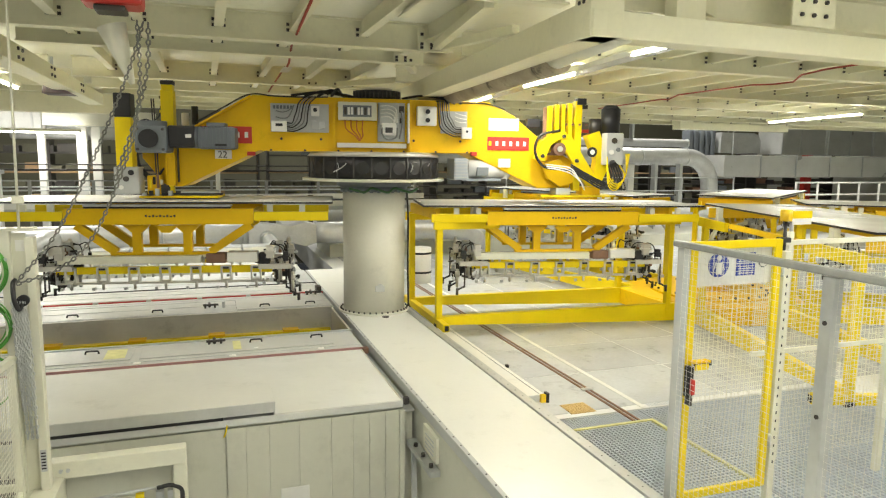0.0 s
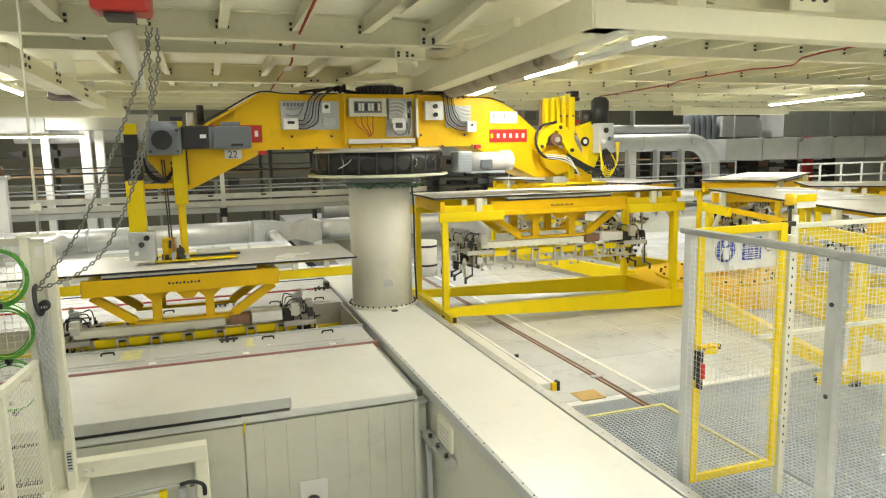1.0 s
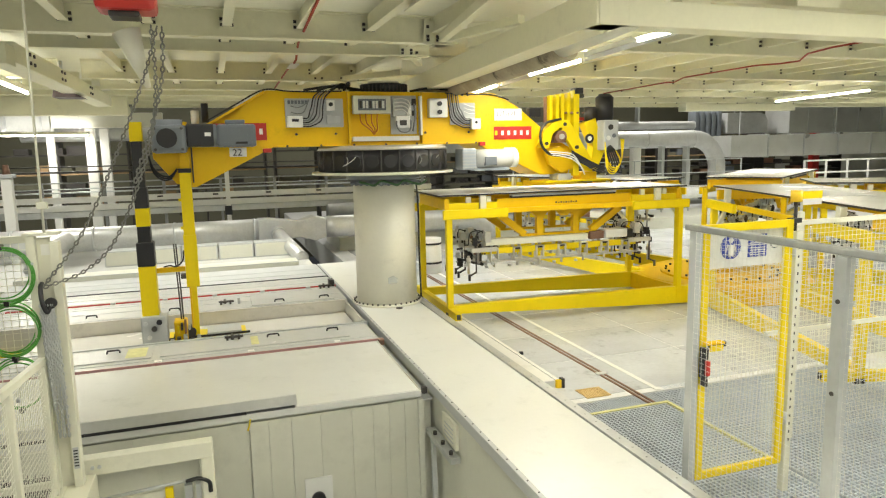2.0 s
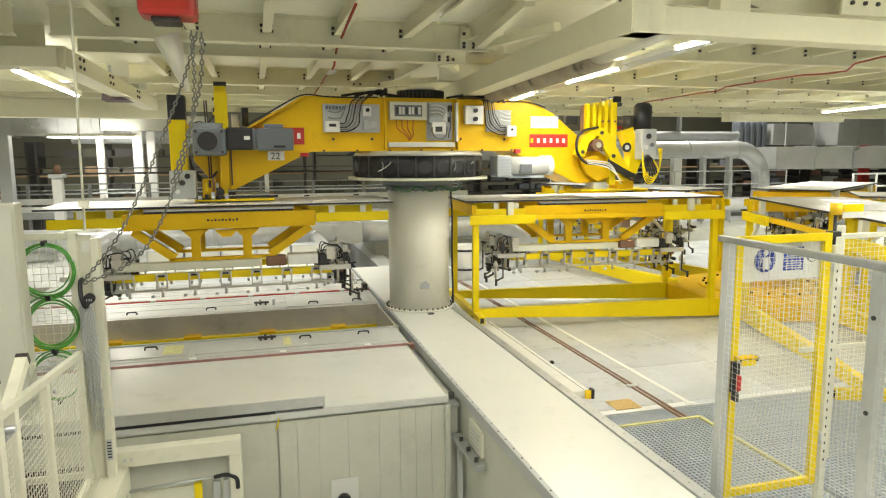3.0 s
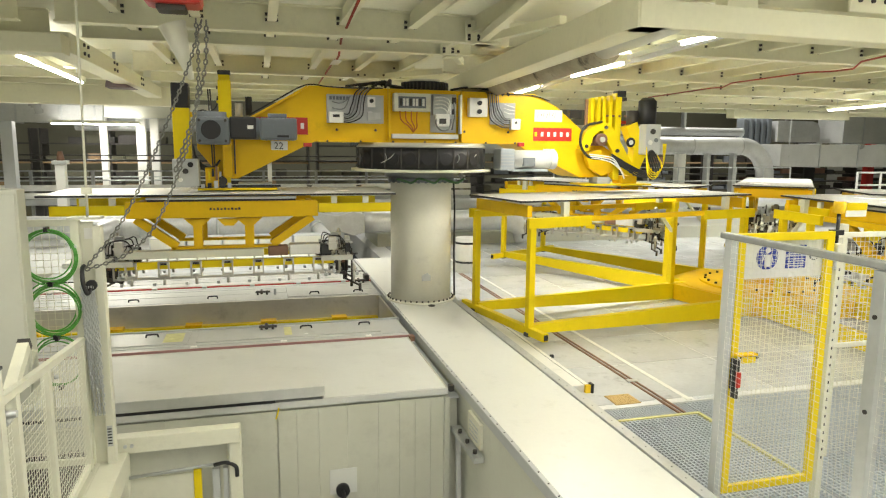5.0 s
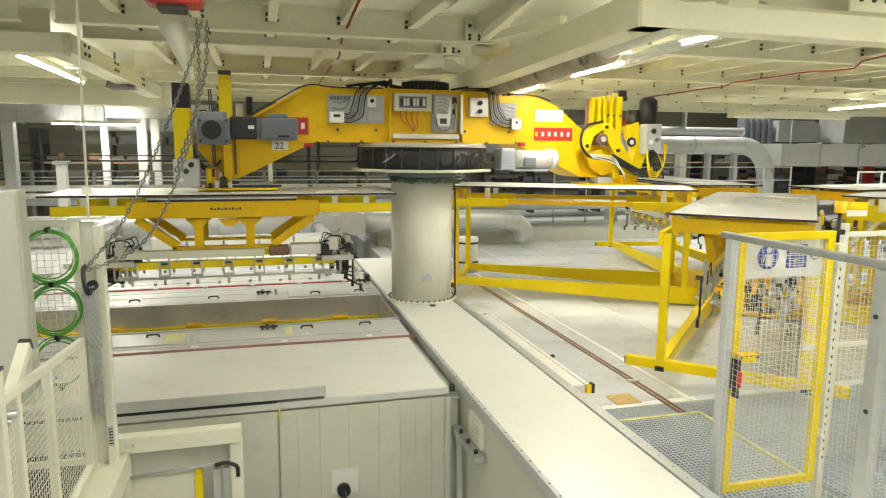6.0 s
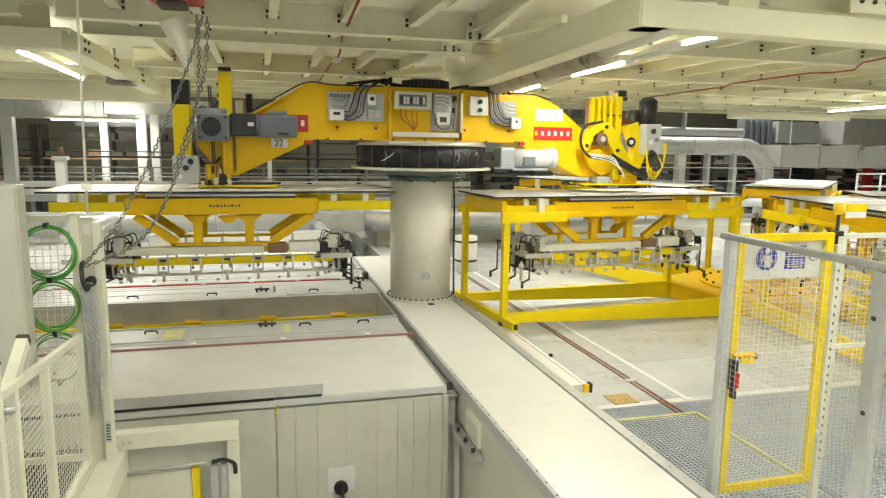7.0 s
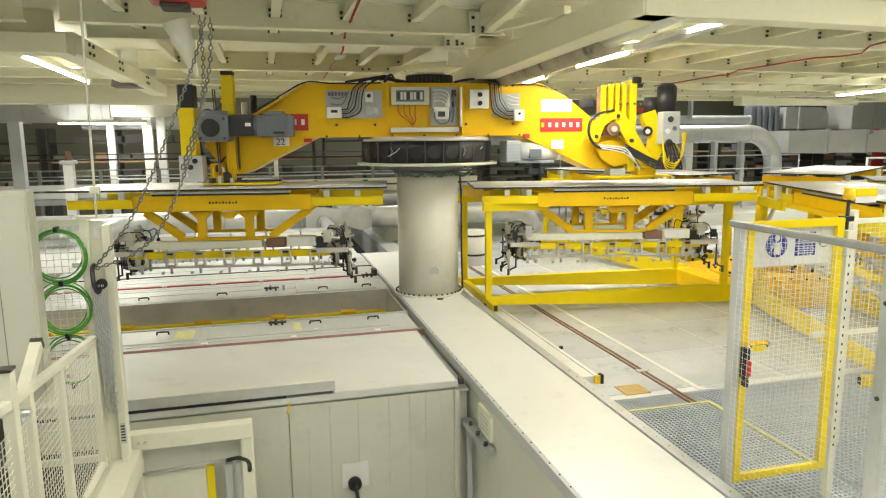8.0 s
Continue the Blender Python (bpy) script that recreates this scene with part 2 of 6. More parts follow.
solid("wall_south", ws, WALLW, "pale wall behind the platform with an added wide opening, out of view", "wall", kind="structure")
solid("wall_west", box(B(), -16.3, -16, -16.3, 22.3, PIT_Z, 9), WALLW, "pale side wall of the hall", "wall", kind="structure")
solid("wall_east", box(B(), 30, 30.3, -16.3, 22.3, PIT_Z, 9), WALLW, "grey side wall of the hall", "wall", kind="structure")

# walkway beam
ww = thing("walkway", "long white-painted walkway beam with grey steel edges", "walkway", kind="structure")
part("deck_plate", box(B(), -0.55, 0.42, -14, 4.2, -0.08, 0.0), WALKTOP, ww)
part("edge_strip", box(B(), -0.595, -0.553, -14, 4.2, -0.10, 0.004, 0.004), LGREY, ww)
for k in range(40):
    part("rivet", rod(B(), (-0.572, -7.6 + k * 0.19, 0.004), (-0.572, -7.6 + k * 0.19, 0.009), 0.008, 6), DARK, ww)
    part("rivet", rod(B(), (0.49, -7.6 + k * 0.19, 0.012), (0.49, -7.6 + k * 0.19, 0.018), 0.009, 6), GALV, ww)
part("edge_strip", box(B(), 0.435, 0.54, -14, 4.2, -0.11, 0.012, 0.004), GALV, ww)
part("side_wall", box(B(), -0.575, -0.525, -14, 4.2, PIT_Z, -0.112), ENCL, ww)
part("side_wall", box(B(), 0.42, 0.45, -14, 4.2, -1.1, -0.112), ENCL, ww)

# ---- pit machine on the low side of the walkway ----
def panel_line(z0, z1, y, xs, mat, parent, name="front_panel"):
    for a, b in zip(xs[:-1], xs[1:]):
        part(name, box(B(), a + 0.0008, b - 0.0008, y - 0.012, y + 0.02, z0, z1, 0.003), mat, parent)


enc = thing("machine_enclosure", "long white sheet-metal machine enclosure below the walkway level", "machine")
part("roof_sheet", box(B(), -6.5, -0.755, -4.24, -2.26, -0.06, -0.012, 0.006), LID, enc, "glossy white roof sheet")
part("roof_trim", box(B(), -6.5, -0.745, -4.275, -4.243, -0.075, -0.006, 0.004), LIDG, enc)
part("roof_trim", box(B(), -0.753, -0.74, -4.24, -2.26, -0.08, -0.008, 0.003), ENCL, enc)
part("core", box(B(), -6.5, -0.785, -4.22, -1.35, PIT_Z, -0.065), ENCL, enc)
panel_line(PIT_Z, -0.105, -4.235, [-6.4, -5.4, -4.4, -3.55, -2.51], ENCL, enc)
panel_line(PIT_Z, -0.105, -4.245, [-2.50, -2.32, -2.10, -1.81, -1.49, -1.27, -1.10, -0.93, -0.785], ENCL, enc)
part("corner_post", box(B(), -0.785, -0.73, -4.30, -4.20, PIT_Z, -0.102, 0.006), ENCL, enc)
# black strip stands in for the shade under the cable duct
part("shadow_gap", box(B(), -6.3, -2.52, -4.285, -4.27, -0.004, 0.032), BLACK, enc)
part("window", box(B(), -2.0, -1.72, -4.275, -4.262, -1.05, -0.78, 0.004), LID, enc, "small square cover plate")
gr = part("cable_gland", rod(B(), (-1.87, -4.262, -1.0), (-1.87, -4.33, -1.0), 0.07, 20), BLACK, enc, "black round cable gland")
cb = B()
pipe_run(cb, curve_points([(-1.87, -4.33, -1.0), (-1.87, -4.42, -1.02), (-1.86, -4.46, -1.15), (-1.86, -4.44, -1.6)]), 0.02, 8)
part("cable", cb, CABLE, enc)
yb = B()
pipe_run(yb, curve_points([(-2.49, -4.30, -0.05), (-2.50, -4.33, -0.09), (-2.52, -4.33, -0.15)], 5), 0.008, 8)
part("lock_strap", yb, YELLOW2, enc)

duct = thing("cable_duct", "flat grey sheet-metal cable duct lying on the enclosure roof", "duct")
# white cover and grey front put the lit top and shaded side into colour
part("cover", box(B(), -6.4, -2.04, -4.31, -3.74, 0.136, 0.146, 0.004), LID, duct)
part("side_sheet", box(B(), -6.4, -2.04, -4.305, -4.287, 0.034, 0.134), ADUCT, duct)
part("side_sheet", box(B(), -6.4, -2.04, -3.76, -3.745, -0.010, 0.134), DUCT, duct)
part("end_plate", box(B(), -2.055, -2.043, -4.285, -3.762, -0.010, 0.134), ADUCT, duct)

lids = thing("service_cover", "white hinged service lids with black handles beside the slot", "cover")
part("lid_sheet", box(B(), -6.5, -0.70, -2.20, -1.30, -0.05, -0.004, 0.005), LIDG, lids)
part("raised_panel", box(B(), -3.45, -1.05, -1.95, -1.40, -0.003, 0.012, 0.004), LIDG, lids)
part("raised_panel", box(B(), -6.3, -3.55, -1.95, -1.40, -0.003, 0.012, 0.004), LIDG, lids)
part("seal_strip", box(B(), -6.5, -0.66, -2.224, -2.208, -0.03, 0.006), REDL, lids, "dark red seal strip")
part("edge_rail", box(B(), -6.5, -0.66, -1.298, -1.25, -0.12, 0.012, 0.004), GALV, lids)


def handle(x, y, parent, z=0.012):
    bm = B()
    pipe_run(bm, curve_points([(x - 0.075, y, z), (x - 0.07, y - 0.005, z + 0.03), (x - 0.05, y - 0.01, z + 0.04), (x + 0.05, y - 0.01, z + 0.04), (x + 0.07, y - 0.005, z + 0.03), (x + 0.075, y, z)], 5), 0.011, 8)
    part("handle", bm, BLACK, parent, "black grab handle")


for hx in (-5.5, -4.02, -2.04, -1.23):
    handle(hx, -1.59, lids)


def latch(x, y, parent):
    bm = B()
    box(bm, x - 0.10, x - 0.07, y - 0.03, y + 0.03, 0, 0.07, 0.004)
    box(bm, x + 0.05, x + 0.08, y - 0.03, y + 0.03, 0, 0.07, 0.004)
    rod(bm, (x - 0.12, y, 0.05), (x + 0.12, y, 0.05), 0.018, 10)
    rod(bm, (x - 0.02, y - 0.03, 0.03), (x - 0.02, y + 0.05, 0.07), 0.022, 10)
    part("latch", bm, DARK, parent, "dark steel latch")


latch(-2.55, -1.52, lids)
for ys, mat_ in ((-2.06, GALV), (-1.36, GALV)):
    part("seam_strip", box(B(), -6.5, -0.70, ys - 0.006, ys + 0.006, -0.003, 0.003), mat_, lids)
for k in range(5):
    part("hinge", box(B(), -5.7 + k * 1.1, -5.62 + k * 1.1, -2.20, -2.13, -0.003, 0.02, 0.004), WHITE, lids)
part("caution_mark", box(B(), -3.86, -3.62, -1.88, -1.46, 0.0125, 0.0135), TAPE, lids, "faded yellow sticker")
part("caution_mark", box(B(), -2.34, -2.24, -1.88, -1.46, 0.0125, 0.0135), TAPE, lids, "faded yellow sticker")

slot = thing("pit_slot", "long steel-lined loading slot in the pit machine", "machine")
part("far_lining", box(B(), -6.5, -0.69, 0.33, 0.37, -1.7, 0.004), STEEL, slot, "brushed steel lining sheet")
part("near_lining", box(B(), -6.5, -0.69, -1.246, -1.22, -1.7, -0.13), STEEL, slot)
part("end_lining", box(B(), -0.69, -0.66, -1.22, 0.37, -1.7, -0.02), STEEL, slot)
part("slot_bottom", box(B(), -6.5, -0.69, -1.22, 0.33, -1.75, -1.7), DARK, slot)
part("guide_rail", box(B(), -6.5, -0.72, 0.20, 0.33, -0.40, -0.34, 0.006), YELLOW2, slot, "yellow guide rail")
for k in range(5):
    part("rail_bracket", box(B(), -1.5 - k * 1.15, -1.25 - k * 1.15, 0.15, 0.33, -0.338, -0.30, 0.004), YELLOW, slot)

lids2 = thing("far_service_cover", "white service lids behind the loading slot", "lid")
part("lid_sheet", box(B(), -6.5, -0.64, 0.372, 1.62, -0.05, -0.004, 0.005), LIDG, lids2)
part("seal_strip", box(B(), -6.5, -0.62, 1.635, 1.662, -0.03, 0.012), RED, lids2, "red seal strip")
part("lid_sheet", box(B(), -6.5, -0.64, 1.68, 2.50, -0.05, 0.02, 0.006), LIDG, lids2)
part("seal_strip", box(B(), -6.5, -0.62, 2.52, 2.55, -0.03, 0.03), BLACK, lids2)
part("lid_sheet", box(B(), -6.5, -0.64, 2.565, 4.1, -0.05, 0.02, 0.006), LGREY, lids2)
part("raised_panel", box(B(), -2.2, -0.85, 0.50, 1.30, -0.003, 0.012, 0.004), LIDG, lids2)
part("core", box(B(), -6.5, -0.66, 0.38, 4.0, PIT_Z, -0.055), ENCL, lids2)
for ys, mat_ in ((0.46, GALV), (0.92, LGREY), (1.30, LGREY), (1.46, GALV), (1.98, LGREY), (2.30, GALV), (2.95, LGREY), (3.45, GALV)):
    part("seam_strip", box(B(), -6.5, -0.66, ys - 0.008, ys + 0.008, 0.0 if ys < 1.62 else 0.021, 0.004 if ys < 1.62 else 0.026), mat_, lids2)
for k in range(7):
    part("hinge", box(B(), -6.1 + k * 0.82, -6.02 + k * 0.82, 1.56, 1.625, -0.003, 0.03, 0.004), GALV, lids2)
part("clamp_post", box(B(), -2.42, -2.38, 0.76, 0.82, -0.003, 0.10, 0.004), LGREY, lids2)
for hx in (-4.6, -3.4, -1.75, -1.0):
    handle(hx, 0.62, lids2)
latch(-2.6, 0.8, lids2)
latch(-0.85, 1.45, lids2)
part("stop_block", box(B(), -0.75, -0.66, 1.55, 1.75, 0.0, 0.12, 0.006), DARK, lids2)

plat = thing("rear_platform", "white-topped platform behind the pit machine", "platform", kind="structure")
part("platform_top", box(B(), -12, -0.6, 4.3, 16, -0.25, -0.10), LID, plat)
part("pit_rear_wall", box(B(), -12, -0.6, 4.25, 4.3, PIT_Z, -0.10), ENCL, plat)

ledge = thing("far_ledge", "pale green sheet-metal ledge behind the service lids", "ledge")
part("body", box(B(), -6.5, -1.0, 4.115, 4.72, -0.16, 0.10, 0.008), ENCL, ledge)
part("top_trim", box(B(), -6.5, -1.0, 4.105, 4.14, 0.10, 0.112, 0.003), LGREY, ledge)

# bracket on the walkway side by the enclosure corner
brk = thing("door_bracket", "galvanised bracket with a hinge arm on the walkway side wall", "bracket")
part("plate", box(B(), -0.612, -0.577, -4.95, -4.55, -0.42, -0.16, 0.004), CREAM, brk)
for k in range(4):
    part("label_line", box(B(), -0.6145, -0.612, -4.88, -4.62, -0.24 - 0.045 * k, -0.225 - 0.045 * k), LGREY, brk)
part("bar", box(B(), -0.70, -0.598, -5.05, -4.25, -0.50, -0.44, 0.004), GALV, brk)
for k in range(3):
    part("bolt", rod(B(), (-0.66, -4.95 + k * 0.25, -0.44), (-0.66, -4.95 + k * 0.25, -0.405), 0.022, 8), DARK, brk)
part("stay", bar(B(), (-0.65, -4.34, -0.45), (-0.65, -4.44, -2.2), 0.05, 0.04), LGREY, brk)

gut = thing("gutter_strip", "grey sheet-metal gutter between enclosure roof and walkway", "gutter")
part("sheet", box(B(), -0.735, -0.60, -4.20, -1.25, -0.16, -0.14, 0.004), LGREY, gut)
part("bracket", box(B(), -0.735, -0.68, -4.28, -4.22, -0.05, 0.02, 0.006), DARK, gut, "dark corner latch")
part("end_panel", box(B(), -0.728, -0.60, -4.12, -4.08, PIT_Z, -0.165), ENCL, gut)
part("bracket", box(B(), -0.735, -0.66, -2.33, -2.25, -0.06, 0.015, 0.006), RUST, gut, "brown corner latch")

# small white booth in front of the enclosure
booth = thing("door_frame_booth", "white steel portal frame with a sliding door", "portal frame")
part("top_beam", box(B(), -3.82, -2.83, -5.10, -4.98, -0.02, 0.12, 0.01), CREAM, booth)
part("inner_panel", box(B(), -3.75, -2.95, -4.95, -4.88, -0.30, -0.02), ENCL, booth)
part("side_post", box(B(), -2.93, -2.83, -5.08, -4.90, PIT_Z, -0.02, 0.008), CREAM, booth)
part("side_post", box(B(), -3.82, -3.74, -5.08, -4.90, PIT_Z, -0.02, 0.008), CREAM, booth)
part("guide_tube", rod(B(), (-3.76, -5.02, -0.27), (-2.96, -5.02, -0.22), 0.014, 10), GALV, booth)
part("door_leaf", box(B(), -3.74, -3.24, -4.98, -4.955, PIT_Z, -0.30), CREAM, booth)
part("warning_edge", box(B(), -3.235, -3.17, -5.0, -4.955, PIT_Z, -0.28, 0.004), YELLOW2, booth, "yellow door edge")
part("profile", box(B(), -3.08, -3.02, -5.0, -4.94, PIT_Z, -0.28), LGREY, booth)
part("profile", box(B(), -2.99, -2.95, -5.0, -4.94, PIT_Z, -0.28), GALV, booth)
cb = B()
pipe_run(cb, curve_points([(-3.06, -5.05, -0.22), (-2.96, -5.07, -0.20), (-2.88, -5.08, -0.24), (-2.87, -5.08, -0.33)]), 0.018, 8)
part("cable", cb, CABLE, booth)
for k in (-3.74, -3.69):
    part("bolt", rod(B(), (k, -5.10, 0.05), (k, -5.115, 0.05), 0.015, 8), GALV, booth)


# ---- ceiling ----
ceil = B()
box(ceil, -16, 30, -16, 10, 4.06, 4.14)


def ibeam_x(bm, x0, x1, y, zb, zt, w=0.15, t=0.014):
    box(bm, x0, x1, y - w / 2, y + w / 2, zb, zb + t)
    box(bm, x0, x1, y - w / 2, y + w / 2, zt - t, zt)
    box(bm, x0, x1, y - 0.006, y + 0.006, zb + t, zt - t)


LEFT_Y = (-5.6, -2.84, -1.72, 1.75, 3.70, 5.1, 6.5, 7.9, 9.3)
RIGHT_Y = (-5.6, -2.68, 0.40, 2.70, 4.8, 7.0, 9.3)
for y in LEFT_Y:
    ibeam_x(ceil, -4.58, 0.25, y, 3.75, 4.06, 0.17)
    ibeam_x(ceil, -15, -4.92, y, 3.75, 4.06, 0.17)
for y in RIGHT_Y:
    ibeam_x(ceil, 0.45, 29, y, 3.75, 4.06, 0.17)
# joists between the beams, bolted to cleats
bolts = []


def joist_row(xs, ys):
    for xj in xs:
        for ya, yb in zip(ys[:-1], ys[1:]):
            y0, y1 = ya + 0.01, yb - 0.01
            box(ceil, xj - 0.05, xj + 0.05, y0 + 0.09, y1 - 0.09, 3.86, 3.872)
            box(ceil, xj - 0.005, xj + 0.005, y0, y1, 3.872, 4.06)
            for yc in (y0, y1):
                box(ceil, xj - 0.075, xj + 0.075, yc - 0.005, yc + 0.005, 3.85, 3.985)
            bolts.extend((xj + sx, y1 - 0.012, z) for sx in (-0.055, 0.055) for z in (3.885, 3.945))


joist_row([-3.99 + 0.785 * j for j in range(6)], LEFT_Y)
joist_row([1.58 + 0.87 * j for j in range(20)], RIGHT_Y)
# end plates, knee braces and stiffeners where the beams meet the girder
for y in LEFT_Y[1:6]:
    box(ceil, -0.10, -0.088, y - 0.09, y + 0.09, 3.76, 4.05)
    box(ceil, -0.20, 0.0, y - 0.105, y - 0.09, 3.74, 4.0)
    bolts.extend((-0.10 + sx, y - 0.117, z) for sx in (-0.06, 0.06) for z in (3.78, 3.82, 3.93))
for xa, ya, xb, yb in ((0.02, -2.90, -0.30, -5.3), (0.05, -2.86, 0.42, -4.3), (0.0, -1.66, 0.42, -0.7), (-0.3, 1.7, 0.5, 0.6), (-0.75, 1.8, 0.45, 3.4), (0.1, 3.75, -0.9, 5.0)):
    bar(ceil, (xa, ya, 3.80), (xb, yb, 3.80), 0.09, 0.09)
    box(ceil, xa - 0.11, xa + 0.11, ya - 0.11, ya + 0.11, 3.725, 3.738)
    bolts.extend((xa + sx, ya - 0.10, 3.80) for sx in (-0.06, 0.06))
# purlins and a service duct bay at the near end
for xj in (-2.4, -0.8):
    box(ceil, xj - 0.05, xj + 0.05, -9.0, -4.4, 3.80, 3.814)
    box(ceil, xj - 0.006, xj + 0.006, -9.0, -4.4, 3.814, 4.06)
painted = len(ceil.faces)
for bx_, by_, bz_ in bolts:
    box(ceil, bx_ - 0.016, bx_ + 0.016, by_ - 0.02, by_ + 0.0, bz_ - 0.016, bz_ + 0.016)
ceil.faces.ensure_lookup_table()
for fc in ceil.faces[painted:]:
    fc.material_index = 1
for fc in ceil.faces[:6]:
    fc.material_index = 2
roof_slab = solid("ceiling", ceil, CEIL, "cream-painted steel deck ceiling on beams and bolted joists", "ceiling", kind="structure")

roof_slab.data.materials.append(DARK)
roof_slab.data.materials.append(DECK)

rf = B()
box(rf, -16, 30, 10, 22, 8.8, 9.0)
box(rf, -16, 30, 9.9, 10, 4.0, 9)
solid("high_roof", rf, WALLW, "pale high roof over the far hall", "roof", kind="structure")

gir = thing("girder", "heavy cream-painted box girder under the ceiling", "girder", kind="structure")
gb = B()
box(gb, 0.0, 0.30, -6.02, 6.0, 3.45, 3.735, 0.01)
g1 = part("web_box", gb, CEIL, gir)
g1.matrix_world = pose(0.68, 0.0, 0, 0, 0, -4.1)
part("end_plate", box(B(), 0.235, 0.255, -6.04, -5.80, 3.44, 3.76, 0.004), CEIL, gir)
for k in range(2):
    part("bolt", rod(B(), (0.225, -5.94 + 0.07 * k, 3.72), (0.24, -5.94 + 0.07 * k, 3.72), 0.018, 6), DARK, gir)
gb = B()
box(gb, 0.0, 13.0, 0.0, 0.25, 3.45, 3.66, 0.01)
part("cross_girder", gb, CEIL, gir).matrix_world = pose(0.27, -6.02, 0, 0, 0, 2.0)
part("hanger_post", box(B(), 1.15, 1.45, -5.88, -5.72, 3.66, 4.05, 0.006), CEIL, gir)
part("diagonal_beam", bar(B(), (1.5, -5.7, 3.86), (4.2, -4.0, 3.86), 0.14, 0.16), CEIL, gir)
part("splice_plate", box(B(), 2.35, 2.85, -5.92, -5.90, 3.70, 4.02, 0.004), CEIL, gir)
for k in range(6):
    part("bolt", rod(B(), (2.45 + 0.14 * (k % 3), -5.92, 3.80 + 0.12 * (k // 3)), (2.45 + 0.14 * (k % 3), -5.94, 3.80 + 0.12 * (k // 3)), 0.02, 6), DARK, gir)
part("gusset_plate", box(B(), 0.56, 1.05, -5.77, -5.35, 3.655, 3.67), CEIL, gir)
part("service_plate", box(B(), 0.56, 1.25, -5.35, -4.4, 3.66, 3.675), CEIL, gir)
lg = thing("left_girder", "cream-painted ceiling girder with bolted splice plates", "girder", kind="structure")
part("web_box", box(B(), -4.90, -4.60, -2.24, 9.0, 3.52, 3.745, 0.01), CEIL, lg)
part("stub_beam", box(B(), -5.36, -5.20, -7.5, -2.62, 3.74, 4.05, 0.008), CEIL, lg)
part("cross_girder", box(B(), -9.0, -4.60, -2.6, -2.25, 3.47, 3.68, 0.01), CEIL, lg)
part("cross_girder", box(B(), -12.0, -4.3, 5.3, 5.6, 3.35, 3.74, 0.01), CEIL, lg)
for by_ in (-1.6, -1.4, 0.2, 0.4, 2.6, 2.8):
    for bz_ in (3.68, 3.78):
        part("bolt", rod(B(), (-4.602, by_, bz_ - 0.09), (-4.58, by_, bz_ - 0.09), 0.024, 6), DARK, lg)

ip = thing("insulated_pipe", "brown lagged pipe running beside the girder", "pipe")
ib = B()
rod(ib, (0.76, -4.6, 3.49), (1.32, 2.2, 3.49), 0.15, 24)
part("lagging", ib, BROWN, ip)
ib = B()
rod(ib, (0.60, -5.95, 3.55), (0.74, -4.605, 3.52), 0.13, 24)
part("sleeve", ib, CREAM, ip, "smooth cream pipe sleeve")


def tube_luminaire(x, y, z, length, rz):
    t = thing("tube_lamp", "slim ceiling batten with a lit fluorescent tube", "ceiling lamp", group="tube lamps")
    part("batten", box(B(), -0.07, 0.07, -length / 2, length / 2, 0.02, 0.10, 0.01), CEIL, t)
    part("tube", rod(B(), (0, -length / 2 + 0.03, 0.0), (0, length / 2 - 0.03, 0.0), 0.018, 10), TUBE, t, "lit fluorescent tube")
    for e in (-1, 1):
        part("tube_socket", box(B(), -0.02, 0.02, e * length / 2 - 0.02, e * length / 2 + 0.02, -0.02, 0.03), WHITE, t)
        part("hanger", rod(B(), (0, e * length * 0.4, 0.1), (0, e * length * 0.4, (8.85 if y > 10 else 4.08) - z), 0.006, 6), GALV, t)
    t.matrix_world = pose(x, y, z, 0, 0, rz)


# battens after the sixth hang out of view, added with their lamps
for lx, ly, lz, ll, lr in LAMPS[:13]:
    tube_luminaire(lx, ly, lz, ll, lr)
# housings for the added fill lamps, out of sight between the beams
for lx, ly in FILL_BAYS:
    bay = thing("bay_lamp", "flat white housing of an added fill lamp hidden between the beams", "ceiling lamp", group="bay lamps")
    part("housing", box(B(), lx - 1.32, lx + 1.32, ly - 0.17, ly + 0.17, 3.965, 4.058, 0.006), WHITE, bay)
part("lamp_rail", bar(B(), (1.86, -5.4, 3.67), (2.62, 2.6, 3.67), 0.22, 0.06), LID, thing("lamp_rail_support", "cream steel rail that carries the tube lamps", "rail"))

rp = thing("sprinkler_pipe", "thin red sprinkler pipe under the ceiling", "pipe", group="sprinkler pipes")
rb_ = B()
pipe_run(rb_, [(-1.68, -4.6, 3.85), (-1.55, -2.0, 3.85), (-1.50, -1.4, 3.82), (-1.50, -1.3, 3.74), (-1.46, -0.4, 3.74), (-1.45, -0.3, 3.80), (-1.34, 3.8, 3.80)], 0.015, 8)
part("tube", rb_, REDPIPE, rp)
part("clip_plate", box(B(), -1.53, -1.41, -0.9, -0.35, 3.72, 3.735), WHITE, rp)
rp2 = thing("sprinkler_pipe", "thin red sprinkler pipe with offset bends under the ceiling", "pipe", group="sprinkler pipes")
rb_ = B()
pipe_run(rb_, [(6.47, 3.8, 3.74), (6.24, 1.1, 3.74), (6.22, 0.8, 3.72), (5.78, -0.05, 3.72), (5.72, -1.9, 3.72), (5.95, -2.15, 3.72), (5.97, -2.5, 3.72), (5.38, -3.2, 3.72), (5.18, -3.8, 3.72), (5.1, -5.4, 3.72)], 0.013, 8)
part("tube", rb_, REDPIPE, rp2)

